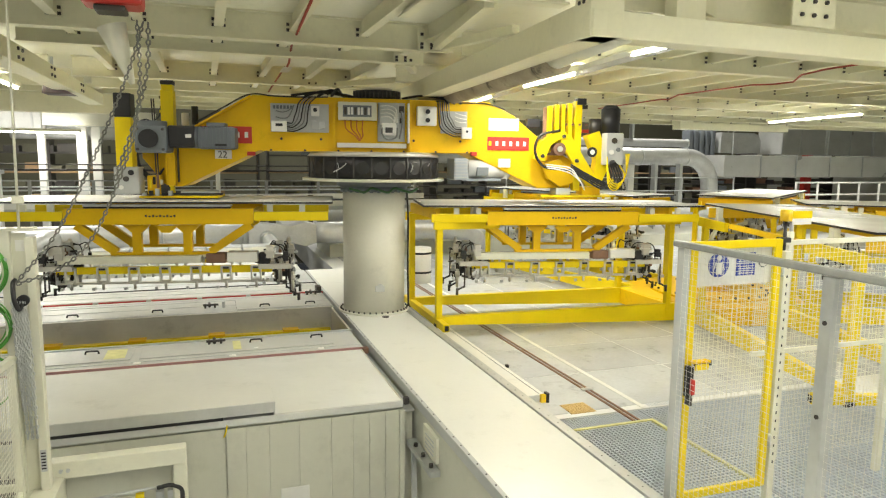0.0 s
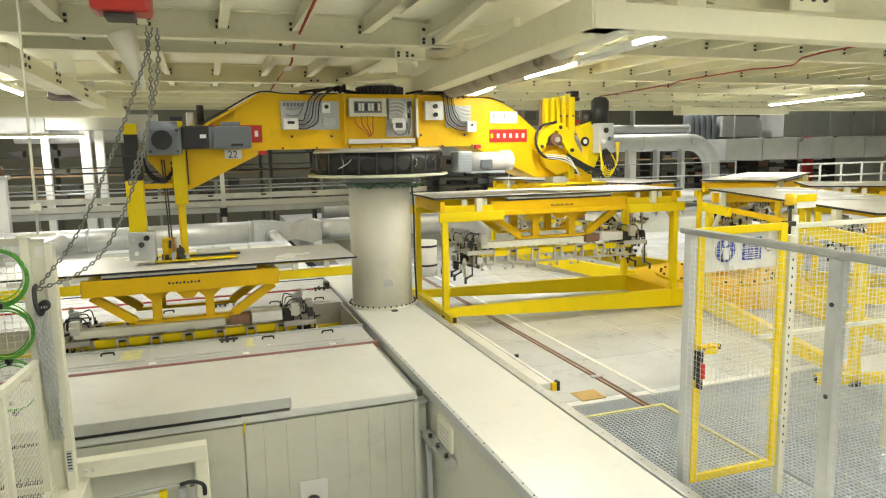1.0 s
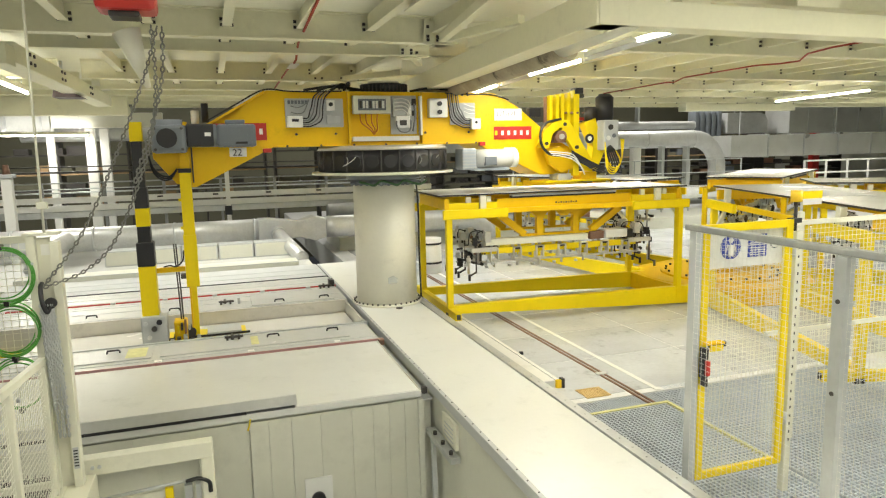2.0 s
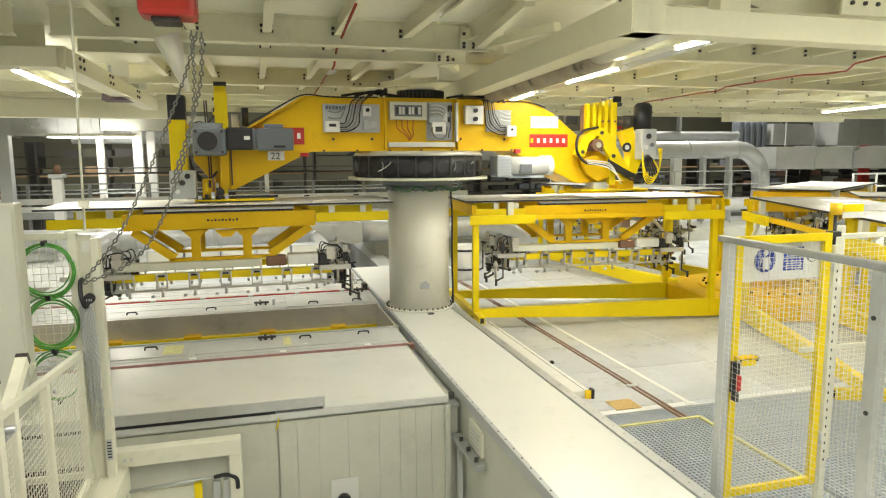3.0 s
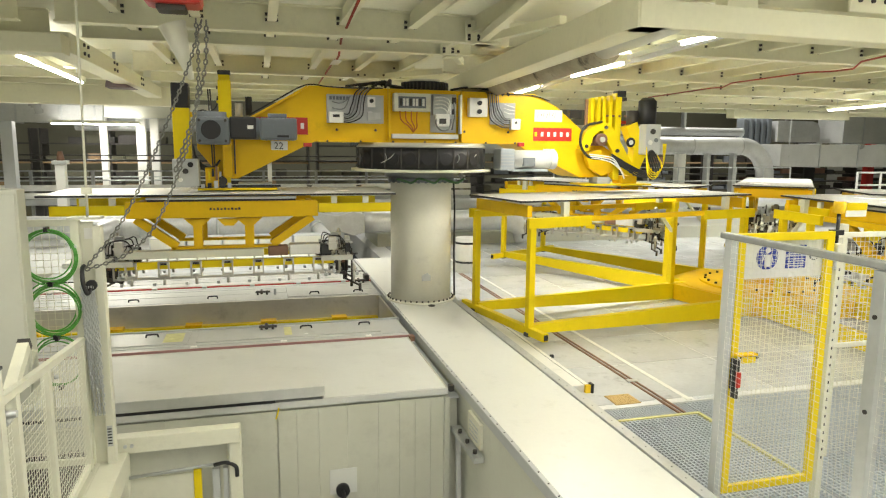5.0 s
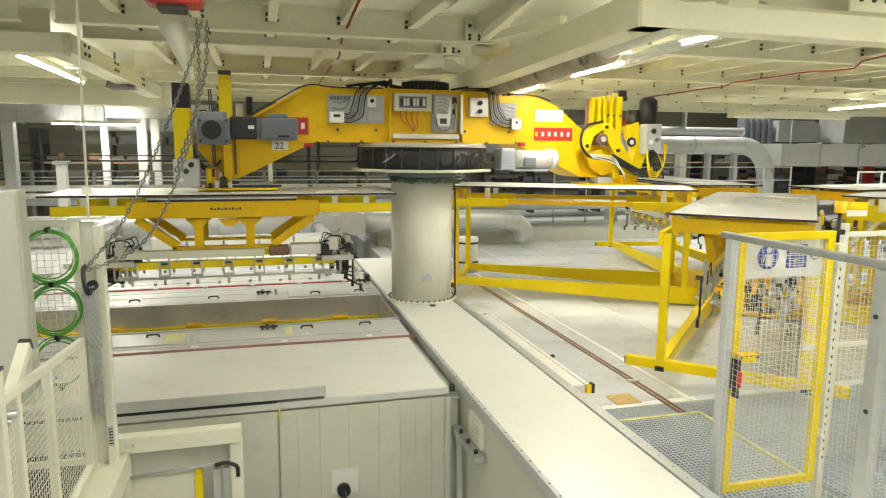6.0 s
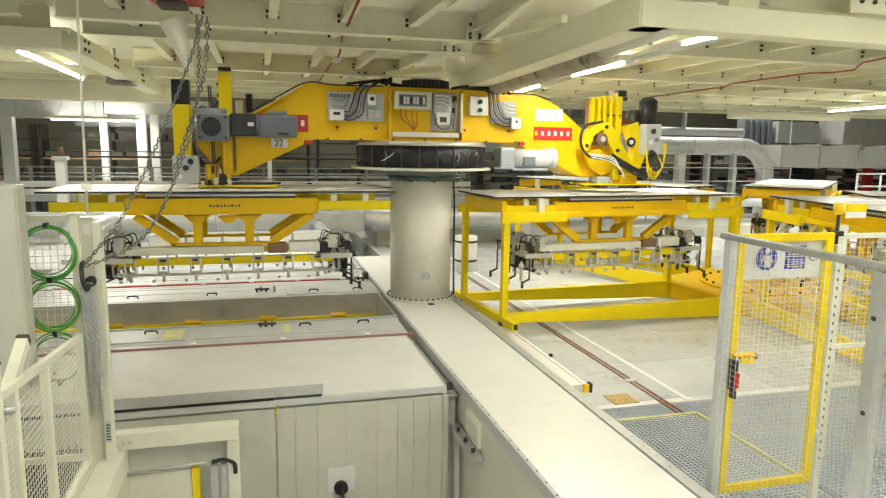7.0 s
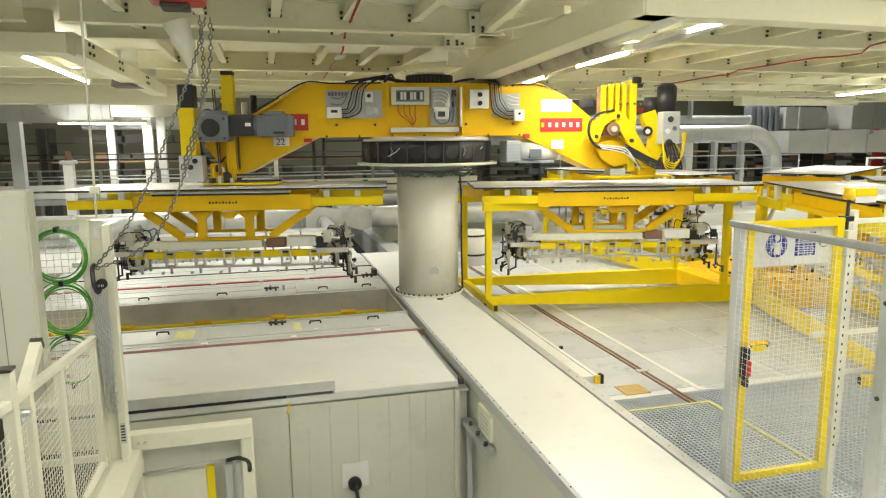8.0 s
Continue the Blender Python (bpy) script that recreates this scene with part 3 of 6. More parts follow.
# ---- slewing column ----
col = thing("slewing_column", "cream steel column bolted to the walkway, carrying a slewing ring", "column")
part("shaft", rod(B(), (-0.03, 0, 0.03), (-0.03, 0, 2.0), 0.50, 64), COLUMN, col)
part("base_flange", rod(B(), (-0.03, 0, 0.0), (-0.03, 0, 0.03), 0.58, 64), COLUMN, col)
part("top_flange", rod(B(), (-0.03, 0, 1.96), (-0.03, 0, 2.04), 0.54, 64), GREY, col)
for k in range(36):
    a = 2 * math.pi * k / 36
    part("bolt", rod(B(), (-0.03 + 0.545 * math.cos(a), 0.545 * math.sin(a), 0.03), (-0.03 + 0.545 * math.cos(a), 0.545 * math.sin(a), 0.055), 0.014, 6), DARK, col)
part("ring_tray", rod(B(), (-0.03, 0, 2.13), (-0.03, 0, 2.17), 1.14, 64), CREAM, col, "cream tray rim under the ring")
part("ring_neck", rod(B(), (-0.03, 0, 2.04), (-0.03, 0, 2.13), 0.60, 48), GREY, col)
part("ring_cover", rod(B(), (-0.03, 0, 2.175), (-0.03, 0, 2.50), 1.03, 64), BLACK, col, "black glossy segmented ring cover")
for k in range(24):
    a = 2 * math.pi * k / 24
    part("cover_rib", bar(B(), (-0.03 + 1.035 * math.cos(a), 1.035 * math.sin(a), 2.18), (-0.03 + 1.035 * math.cos(a), 1.035 * math.sin(a), 2.49), 0.02, 0.02), DARK, col)
for k in range(24):
    a = 2 * math.pi * (k + 0.5) / 24
    c, n = Vector((-0.03 + 1.022 * math.cos(a), 1.022 * math.sin(a), 2.335)), Vector((math.cos(a), math.sin(a), 0))
    part("round_window", rod(B(), c, c + n * 0.014, 0.095, 20), BLACK, col)
for k, a in enumerate((-2.35, -2.2, -1.25, -0.85)):
    c = Vector((-0.03 + 1.05 * math.cos(a), 1.05 * math.sin(a), 2.32))
    wr = B()
    pipe_run(wr, curve_points([c + Vector((0.03 * u * (1 - k % 2 * 2) - 0.012 * u * u, -0.01, 0.09 - 0.045 * u)) for u in range(4)], 5), 0.005, 6)
    part("loose_wire", wr, WHITE if k % 2 else GALV, col)
for k in range(14):
    a = math.radians(195 + k * 11.5)
    part("flange_lug", box(B(), -0.05 + 0.57 * math.cos(a), -0.01 + 0.57 * math.cos(a), 0.57 * math.sin(a) - 0.02, 0.57 * math.sin(a) + 0.02, 1.95, 2.0, 0.004), GREY, col)
part("ring_top", rod(B(), (-0.03, 0, 2.505), (-0.03, 0, 2.575), 1.06, 64, 1.00), STEEL, col, "bare steel ring")
hb = B()
hx = [(-0.55 + 0.12 * k, -0.56 - 0.05 * math.sin(k * 1.7), 2.02 - 0.03 * (k % 3)) for k in range(10)]
pipe_run(hb, curve_points(hx, 5), 0.018, 8)
part("hose", hb, material("dark_green_hose", (0.05, 0.14, 0.05), 0.5), col, "dark green hose")
part("flow_plate", prism(B(), [(-0.13, 0.38), (0.02, 0.38), (0.02, 0.46), (-0.04, 0.51), (-0.13, 0.47)], -0.51, -0.49, 0.004), LGREY, col, "dull metal data plate")
drv = part("drive_motor", rod(B(), (1.32, -0.62, 2.33), (1.95, -0.62, 2.33), 0.15, 24), LIDG, col, "white drive motor with grey gearbox")
part("gearbox", box(B(), 1.06, 1.30, -0.80, -0.44, 2.16, 2.50, 0.03), BLUEG, drv)
for k in range(6):
    part("gear_rib", box(B(), 1.055, 1.305, -0.815, -0.80, 2.19 + 0.05 * k, 2.205 + 0.05 * k), LGREY, drv)
part("motor_feet", box(B(), 1.30, 1.9, -0.72, -0.52, 2.14, 2.18, 0.004), BLUEG, drv)
part("fan_cover", rod(B(), (1.95, -0.62, 2.33), (2.05, -0.62, 2.33), 0.155, 24), WHITE, drv)
part("terminal_box", box(B(), 1.45, 1.65, -0.8, -0.6, 2.22, 2.36, 0.01), GREY, drv)
kb = B()
pipe_run(kb, curve_points([(0.48, -0.15, 2.0), (0.50, -0.17, 1.5), (0.50, -0.16, 0.8), (0.51, -0.18, 0.05)], 6), 0.016, 8)
part("cable", kb, CABLE, col)
# dark disc stands in for the shaded hole in the deck
part("hole_plug", rod(B(), (0, -0.65, 0), (0, -0.65, 0.012), 0.055, 20), DARK, col)

# ---- slewing arm ----
arm = thing("slewing_arm", "yellow gull-shaped slewing arm with control boxes on its face", "handling arm")
outline = [(-3.12, 2.03), (-2.90, 2.03), (-1.78, 2.58), (1.40, 2.58), (2.60, 2.03), (3.12, 2.03), (3.20, 2.45), (2.70, 2.74), (2.15, 3.18), (1.75, 3.38),
           (-1.85, 3.40), (-2.70, 2.93), (-3.15, 2.74), (-3.45, 2.66), (-3.45, 2.45)]
part("box_girder", prism(B(), outline, -0.46, 0.42, 0.012), YELLOW, arm)
part("bottom_flange", box(B(), -1.74, 1.40, -0.52, 0.48, 2.575, 2.60, 0.004), YELLOW, arm)
fb = B()
bar(fb, (-1.88, -0.49, 3.38), (-2.68, -0.49, 2.92), 0.06, 0.03)
part("edge_bar", fb, YELLOW, arm)
part("reflector", bar(B(), (-2.08, -0.51, 3.29), (-2.28, -0.51, 3.175), 0.02, 0.02), WHITE, arm)
for rx_ in (-0.66, 0.50):
    part("rib", box(B(), rx_ - 0.015, rx_ + 0.015, -0.56, -0.46, 2.60, 3.38, 0.003), YELLOW, arm)
# rotary joint on top
part("rotary_joint", rod(B(), (0.02, 0, 3.40), (0.02, 0, 3.53), 0.38, 40), BLACK, arm, "black rotary joint")
part("joint_collar", rod(B(), (0.02, 0, 3.53), (0.02, 0, 3.58), 0.25, 32), STEEL, arm)
for k in range(14):
    a = math.radians(200 + k * 10)
    part("joint_fin", bar(B(), (0.02 + 0.385 * math.cos(a), 0.385 * math.sin(a), 3.41), (0.02 + 0.385 * math.cos(a), 0.385 * math.sin(a), 3.52), 0.02, 0.02), DARK, arm)


def cables(parent, runs, r=0.012, mat=None):
    for run in runs:
        bm = B()
        pipe_run(bm, curve_points(run, 6), r, 6)
        part("cable", bm, mat or CABLE, parent)


# left control panel
lp = part("control_panel", box(B(), -1.60, -0.74, -0.50, -0.465, 2.86, 3.28, 0.004), LGREY, arm, "grey mounting plate with switch boxes")
part("switch_box", box(B(), -1.58, -1.36, -0.60, -0.50, 2.86, 3.02, 0.01), WHITE, lp)
part("switch_box", box(B(), -1.00, -0.88, -0.58, -0.50, 3.10, 3.25, 0.008), WHITE, lp)
part("switch_box", box(B(), -1.0, -0.88, -0.57, -0.50, 2.90, 3.02, 0.008), LGREY, lp)
part("knob", rod(B(), (-0.94, -0.58, 3.19), (-0.94, -0.61, 3.19), 0.03, 16), BLACK, lp)
part("display", box(B(), -1.52, -1.42, -0.606, -0.60, 2.94, 2.98), BLACK, lp)
for k in range(6):
    part("terminal", box(B(), -1.56 + 0.05 * k, -1.525 + 0.05 * k, -0.53, -0.50, 3.20, 3.25), GREY, lp)
GREYCABLE = material("grey_cable", (0.22, 0.23, 0.23), 0.45)
for k in range(5):
    z, u = 2.875 + 0.03 * k, -1.05 - 0.042 * k
    cables(lp, [[(-1.36, -0.53, z), (-1.24 - 0.01 * k, -0.54, z), (u - 0.03, -0.54, z + 0.09), (u, -0.54, 3.16), (u + 0.04, -0.53, 3.30), (-0.90 - 0.04 * k, -0.49, 3.40)]], 0.010, GREYCABLE if k % 2 else CABLE)
for k in range(2):
    cables(lp, [[(-1.52, -0.52, 3.17 - 0.09 * k), (-1.42, -0.54, 3.15 - 0.09 * k), (-1.33, -0.53, 3.18 - 0.09 * k), (-1.25, -0.52, 3.26)]], 0.009, GREYCABLE)
part("relay", box(B(), -1.0, -0.93, -0.55, -0.50, 2.90, 3.04, 0.006), GALV, lp)
part("relay", box(B(), -0.88, -0.80, -0.55, -0.50, 2.92, 3.02, 0.006), GALV, lp)
# central cabinet
cp = part("control_cabinet", box(B(), -0.62, 0.44, -0.55, -0.47, 2.64, 2.71, 0.006), WHITE, arm, "cream lower sill of the control bay")
part("display_unit", box(B(), -0.60, -0.02, -0.60, -0.47, 3.05, 3.32, 0.012), CREAM, arm, "cream control unit with a dark display")
part("display_face", box(B(), -0.53, -0.10, -0.606, -0.60, 3.10, 3.27), GREY, cp)
for k in range(8):
    part("module", box(B(), -0.51 + k * 0.05, -0.475 + k * 0.05, -0.612, -0.606, 3.13, 3.24), WHITE if k % 3 else DARK, cp)
part("junction_box", box(B(), 0.02, 0.32, -0.57, -0.47, 3.0, 3.31, 0.012), LGREY, arm)
part("meter", box(B(), 0.05, 0.28, -0.61, -0.57, 2.83, 3.02, 0.02), WHITE, arm, "white meter box")
part("meter_face", box(B(), 0.11, 0.22, -0.616, -0.61, 2.87, 2.95), DARK, cp)
for k in range(4):
    cables(cp, [[(0.04, -0.58, 3.27 - 0.055 * k), (0.16, -0.60, 3.275 - 0.055 * k), (0.27 - 0.012 * k, -0.60, 3.22 - 0.055 * k), (0.29 - 0.02 * k, -0.58, 3.02)]], 0.010, WHITE)
cables(cp, [[(0.08, -0.58, 3.0), (0.06, -0.62, 2.86), (0.14, -0.63, 2.77), (0.27, -0.62, 2.80), (0.30, -0.60, 2.95)], [(0.36, -0.56, 3.2), (0.37, -0.57, 3.0), (0.33, -0.56, 2.78)]], 0.014, GREYCABLE)
part("contactor", box(B(), 0.33, 0.40, -0.54, -0.475, 3.18, 3.28, 0.006), DARK, cp)
part("contactor", box(B(), 0.34, 0.39, -0.54, -0.475, 3.02, 3.10, 0.006), DARK, cp)
cables(cp, [[(-0.5 + 0.09 * k, -0.56, 3.05), (-0.48 + 0.08 * k, -0.57, 2.92), (-0.35 + 0.04 * k, -0.55, 2.82), (-0.28, -0.52, 2.74)] for k in range(4)], 0.010, material("orange_cable", (0.55, 0.18, 0.02), 0.5))
part("side_bar", box(B(), 0.455, 0.485, -0.58, -0.47, 2.72, 3.32), WHITE, arm)
# right control panel
rq = part("control_panel", box(B(), 0.98, 1.40, -0.50, -0.465, 2.88, 3.22, 0.004), LGREY, arm, "grey mounting plate with switch boxes")
part("isolator_box", box(B(), 0.60, 0.90, -0.60, -0.47, 2.99, 3.28, 0.012), WHITE, arm, "white isolator box with two black knobs")
for kz in (3.07, 3.20):
    part("knob", rod(B(), (0.76, -0.60, kz), (0.76, -0.64, kz), 0.035, 16), BLACK, rq)
part("switch_box", box(B(), 1.30, 1.46, -0.60, -0.50, 2.80, 2.97, 0.01), WHITE, rq)
for k in range(6):
    u, z = 0.93 + 0.034 * k, 2.83 + 0.028 * k
    cables(rq, [[(u, -0.50, 3.37), (u + 0.01, -0.54, 3.16), (u + 0.05, -0.54, z + 0.12), (1.16 + 0.01 * k, -0.54, z + 0.01), (1.30, -0.54, z)]], 0.010, GREYCABLE if k % 2 else CABLE)
for k in range(3):
    cables(rq, [[(1.20, -0.52, 3.20 - 0.06 * k), (1.28, -0.54, 3.17 - 0.06 * k), (1.38, -0.53, 3.15 - 0.05 * k)]], 0.008, WHITE)
part("knob", rod(B(), (1.38, -0.60, 2.91), (1.38, -0.615, 2.91), 0.02, 12), BLACK, rq)
cables(arm, [[(-1.3 + 0.2 * k, -0.40, 3.41), (-0.9 + 0.1 * k, -0.3, 3.47 + 0.02 * k), (-0.5, -0.2 + 0.1 * k, 3.45), (-0.3, -0.1, 3.42)] for k in range(4)], 0.022)
cables(arm, [[(0.4, -0.2, 3.42), (0.7, -0.3, 3.46), (1.0 + 0.1 * k, -0.42, 3.42), (1.1 + 0.1 * k, -0.48, 3.34)] for k in range(3)], 0.02)


def name_plate(x0, x1, z0, z1, y, parent, marks):
    p = part("name_plate", box(B(), x0, x1, y - 0.006, y, z0, z1), RED, parent, "red name plate with pale marks")
    w = (x1 - x0) / (len(marks) * 1.0)
    for k, mk in enumerate(marks):
        if mk:
            part("mark", box(B(), x0 + (k + 0.15) * w, x0 + (k + 0.55) * w, y - 0.009, y - 0.006, z0 + (z1 - z0) * 0.34, z0 + (z1 - z0) * 0.68), WHITE if mk == 1 else AMBER, p)


name_plate(-2.62, -1.88, 2.68, 2.93, -0.462, arm, (2, 1, 1, 1, 1, 1))
name_plate(1.74, 2.42, 2.63, 2.84, -0.462, arm, (2, 1, 1, 1, 1, 1))
part("type_plate", box(B(), 1.75, 2.24, -0.475, -0.462, 2.94, 3.13, 0.003), WHITE, arm, "white plate with dark marks")
for k in range(7):
    part("plate_mark", bar(B(), (1.80 + k * 0.05, -0.478, 3.0 + 0.012 * (k % 3)), (1.81 + k * 0.05 + 0.02 * (k % 2), -0.478, 3.09 - 0.014 * (k % 2)), 0.014, 0.004), DARK, arm)
part("number_plate", box(B(), -2.42, -2.18, -0.475, -0.462, 2.45, 2.58), WHITE, arm, "small white plate with number 22")
tx = bpy.data.curves.new("number_text", "FONT")
tx.body, tx.size, tx.extrude = "22", 0.14, 0.002
nt = new("number", tx)
nt.data.materials.append(DARK)
nt.parent, nt.matrix_local = arm, pose(-2.38, -0.477, 2.465, 90, 0, 0)

# cable laid along the arm's upper edge, bolts along its flange
cables(arm, [[(-2.72, -0.50, 2.95), (-2.30, -0.50, 3.19), (-1.90, -0.50, 3.40), (-1.55, -0.50, 3.385), (-1.2, -0.50, 3.38), (-0.75, -0.49, 3.39)]], 0.012)
cables(arm, [[(0.9, -0.49, 3.37), (1.25, -0.49, 3.355), (1.70, -0.49, 3.35), (2.0, -0.49, 3.27)]], 0.010)
for k in range(7):
    part("flange_bolt", rod(B(), (-1.6 + 0.5 * k, -0.525, 2.588), (-1.6 + 0.5 * k, -0.54, 2.588), 0.018, 6), DARK, arm)
for bx_ in (-1.45, -0.86, 1.30, 0.56):
    part("face_bolt", rod(B(), (bx_, -0.46, 2.76), (bx_, -0.475, 2.76), 0.02, 8), DARK, arm)
part("back_plate", box(B(), 0.0, 0.42, -0.475, -0.462, 2.74, 3.33, 0.003), LGREY, arm, "grey mounting plate")
part("red_stop", box(B(), 1.46, 1.56, -0.54, -0.46, 2.535, 2.60, 0.01), RED, arm, "small red stop block")
part("red_stop", box(B(), -1.95, -1.83, -0.54, -0.46, 2.50, 2.56, 0.01), RED, arm, "small red stop block")
# left gear motor and lift drive
gm = part("gear_motor", box(B(), -3.42, -2.98, -0.98, -0.50, 2.52, 2.90, 0.05), GREY, arm, "dark grey gear motor")
part("gear_boss", rod(B(), (-3.22, -0.98, 2.72), (-3.22, -1.02, 2.72), 0.13, 24), BLACK, gm)
part("gear_shoulder", rod(B(), (-3.22, -0.75, 2.72), (-3.22, -0.75, 2.97), 0.2, 20), GREY, gm)
part("motor_body", rod(B(), (-2.98, -0.76, 2.75), (-2.58, -0.76, 2.75), 0.155, 28), GREY, gm)
part("motor_collar", box(B(), -2.98, -2.62, -0.93, -0.60, 2.60, 2.91, 0.03), BLACK, gm)
part("motor_tail", box(B(), -2.58, -2.06, -0.92, -0.60, 2.59, 2.90, 0.035), GREY, gm)
for k in range(9):
    part("motor_fin", box(B(), -2.54 + 0.052 * k, -2.528 + 0.052 * k, -0.935, -0.59, 2.585, 2.905), GREY, gm)
for sx, sz in ((-3.37, 2.57), (-3.03, 2.57), (-3.37, 2.85), (-3.03, 2.85)):
    part("gear_bolt", rod(B(), (sx, -0.98, sz), (sx, -0.995, sz), 0.02, 8), DARK, gm)
part("terminal_cover", box(B(), -2.46, -2.2, -0.88, -0.64, 2.905, 2.96, 0.01), GREY, gm)
part("nameplate", box(B(), -2.34, -2.18, -0.942, -0.936, 2.63, 2.66), BLACK, gm)
part("motor_plate", box(B(), -2.74, -2.66, -0.936, -0.93, 2.74, 2.79), WHITE, gm)
part("small_drive", rod(B(), (-2.72, -0.3, 2.95), (-2.72, -0.3, 3.22), 0.05, 16), BLACK, arm)
part("small_drive", rod(B(), (-2.86, -0.3, 2.85), (-2.86, -0.3, 3.12), 0.055, 16), STEEL, arm)
# lift masts: outer stages stay on the arm, two stages run down
part("outer_mast", box(B(), -3.10, -2.97, -0.58, -0.47, 2.05, 2.95, 0.006), YELLOW, arm)
part("mast_chain_guide", box(B(), -2.945, -2.925, -0.56, -0.50, 2.1, 2.92), DARK, arm)
part("fixed_mast", box(B(), -3.71, -3.55, -0.68, -0.50, 2.69, 2.95, 0.006), YELLOW2, arm)
part("fixed_mast_sleeve", box(B(), -3.70, -3.56, -0.675, -0.505, 2.06, 2.688, 0.006), BLACK, arm)
mid_stage = part("mast_stage", box(B(), -3.72, -3.54, -0.69, -0.49, 2.78, 3.03, 0.006), YELLOW2, arm, "black and yellow telescopic mast stage")
part("band", box(B(), -3.715, -3.545, -0.685, -0.495, 2.40, 2.778, 0.006), BLACK, mid_stage)
part("band", box(B(), -3.715, -3.545, -0.685, -0.495, 3.032, 3.32, 0.006), BLACK, mid_stage)
part("mast_rod", box(B(), -3.12, -2.965, -0.60, -0.46, 2.60, 3.50, 0.006), YELLOW2, mid_stage)
part("mast_head", box(B(), -3.13, -2.955, -0.61, -0.45, 3.50, 3.56, 0.01), BLACK, mid_stage)
for k in range(4):
    part("rod_clip", box(B(), -3.155, -3.12, -0.59, -0.53, 2.70 + 0.2 * k, 2.74 + 0.2 * k, 0.004), DARK if k % 2 else YELLOW2, mid_stage)
low_stage = part("mast_stage", box(B(), -3.74, -3.52, -0.71, -0.47, 2.10, 3.02, 0.008), YELLOW2, arm, "yellow lower mast stage with a black head")
part("band", box(B(), -3.745, -3.515, -0.715, -0.465, 3.022, 3.36, 0.02), BLACK, low_stage)
part("mast_sleeve", box(B(), -3.13, -2.955, -0.62, -0.44, 2.67, 3.42, 0.006), YELLOW2, low_stage)
part("mast_rod", box(B(), -3.09, -3.0, -0.57, -0.48, 1.93, 2.668, 0.004), YELLOW2, low_stage)
part("rod_flange", box(B(), -3.10, -3.075, -0.60, -0.46, 1.93, 2.66, 0.004), YELLOW, low_stage)
part("mast_tie", box(B(), -3.515, -3.135, -0.60, -0.52, 2.90, 2.97, 0.006), YELLOW, low_stage)
part("tie_clamp", box(B(), -3.20, -3.132, -0.64, -0.50, 2.80, 2.86, 0.006), DARK, low_stage)
part("carriage", box(B(), -3.76, -3.42, -0.80, -0.50, 1.93, 2.32, 0.02), LGREY, low_stage, "grey carriage box")
for k, (dx, dz) in enumerate(((0.06, 0.30), (0.17, 0.22), (0.10, 0.10), (0.24, 0.31))):
    part("valve", rod(B(), (-3.76 + dx, -0.80, 1.93 + dz), (-3.76 + dx, -0.83, 1.93 + dz), 0.03 + 0.008 * (k % 2), 14), (GALV, DARK, WHITE, BLACK)[k], low_stage)
part("carriage_plate", box(B(), -3.45, -2.35, -0.72, -0.10, 1.875, 1.905, 0.004), YELLOW2, low_stage)
part("slide_block", box(B(), -2.9, -2.42, -0.62, -0.2, 1.905, 1.97, 0.008), LGREY, low_stage)
part("clamp_body", box(B(), -3.34, -3.16, -0.70, -0.45, 1.92, 2.20, 0.02), YELLOW, low_stage)
for k in range(4):
    part("hose_clip", box(B(), -3.30 + 0.05 * k, -3.27 + 0.05 * k, -0.74, -0.69, 2.02 + 0.05 * (k % 2), 2.14 + 0.04 * (k % 3), 0.006), (YELLOW2, BLACK, RUST, GALV)[k], low_stage)
part("clamp_roller", rod(B(), (-3.12, -0.66, 2.0), (-3.12, -0.40, 2.0), 0.07, 16), DARK, low_stage)
part("clamp_block", box(B(), -3.36, -3.1, -0.60, -0.3, 1.905, 1.96), DARK, low_stage)
for k in range(5):
    part("fitting", box(B(), -3.40 + 0.09 * k, -3.35 + 0.09 * k, -0.76, -0.68, 1.91, 1.95 + 0.03 * (k % 3)), BLACK if k % 2 else GALV, low_stage)
part("suction_bar", bar(B(), (-3.55, -0.62, 1.93), (-2.3, -0.62, 1.93), 0.03, 0.03), BLACK, low_stage)
cables(low_stage, [[(-3.24 + 0.03 * k, -0.56, 2.15), (-3.25 + 0.03 * k, -0.56, 2.7), (-3.27 + 0.03 * k, -0.55, 3.3)] for k in range(2)], 0.010, DARK)
cables(arm, [[(-3.50, -0.52, 2.50), (-3.46, -0.54, 2.34 - 0.03 * k), (-3.36, -0.55, 2.22 - 0.03 * k), (-3.24, -0.54, 2.20 - 0.02 * k), (-3.14, -0.52, 2.30)] for k in range(3)], 0.013)
cables(low_stage, [[(-3.42, -0.58, 2.98), (-3.34, -0.60, 3.0), (-3.25, -0.6, 2.98), (-3.16, -0.57, 3.06), (-3.14, -0.56, 3.2)]], 0.011)

# right lift drive and linkage
rl = part("lift_mast", box(B(), 3.13, 3.24, -0.62, -0.47, 2.0, 3.42, 0.006), YELLOW2, arm, "yellow lift mast rails with black caps")
for k in range(4):
    part("mast_rail", box(B(), 2.70 + 0.108 * k, 2.76 + 0.108 * k, -0.58 - 0.02 * (k % 2), -0.48, 2.6, 3.34 + 0.015 * k, 0.004), YELLOW2, rl)
part("mast_cap", box(B(), 3.15, 3.30, -0.64, -0.46, 3.36, 3.46, 0.01), BLACK, rl)
part("mast_cap", box(B(), 3.20, 3.34, -0.60, -0.50, 3.30, 3.36, 0.01), DARK, rl)
part("motor_rail", box(B(), 2.40, 2.62, -0.42, -0.30, 3.0, 3.14, 0.01), BLACK, rl)
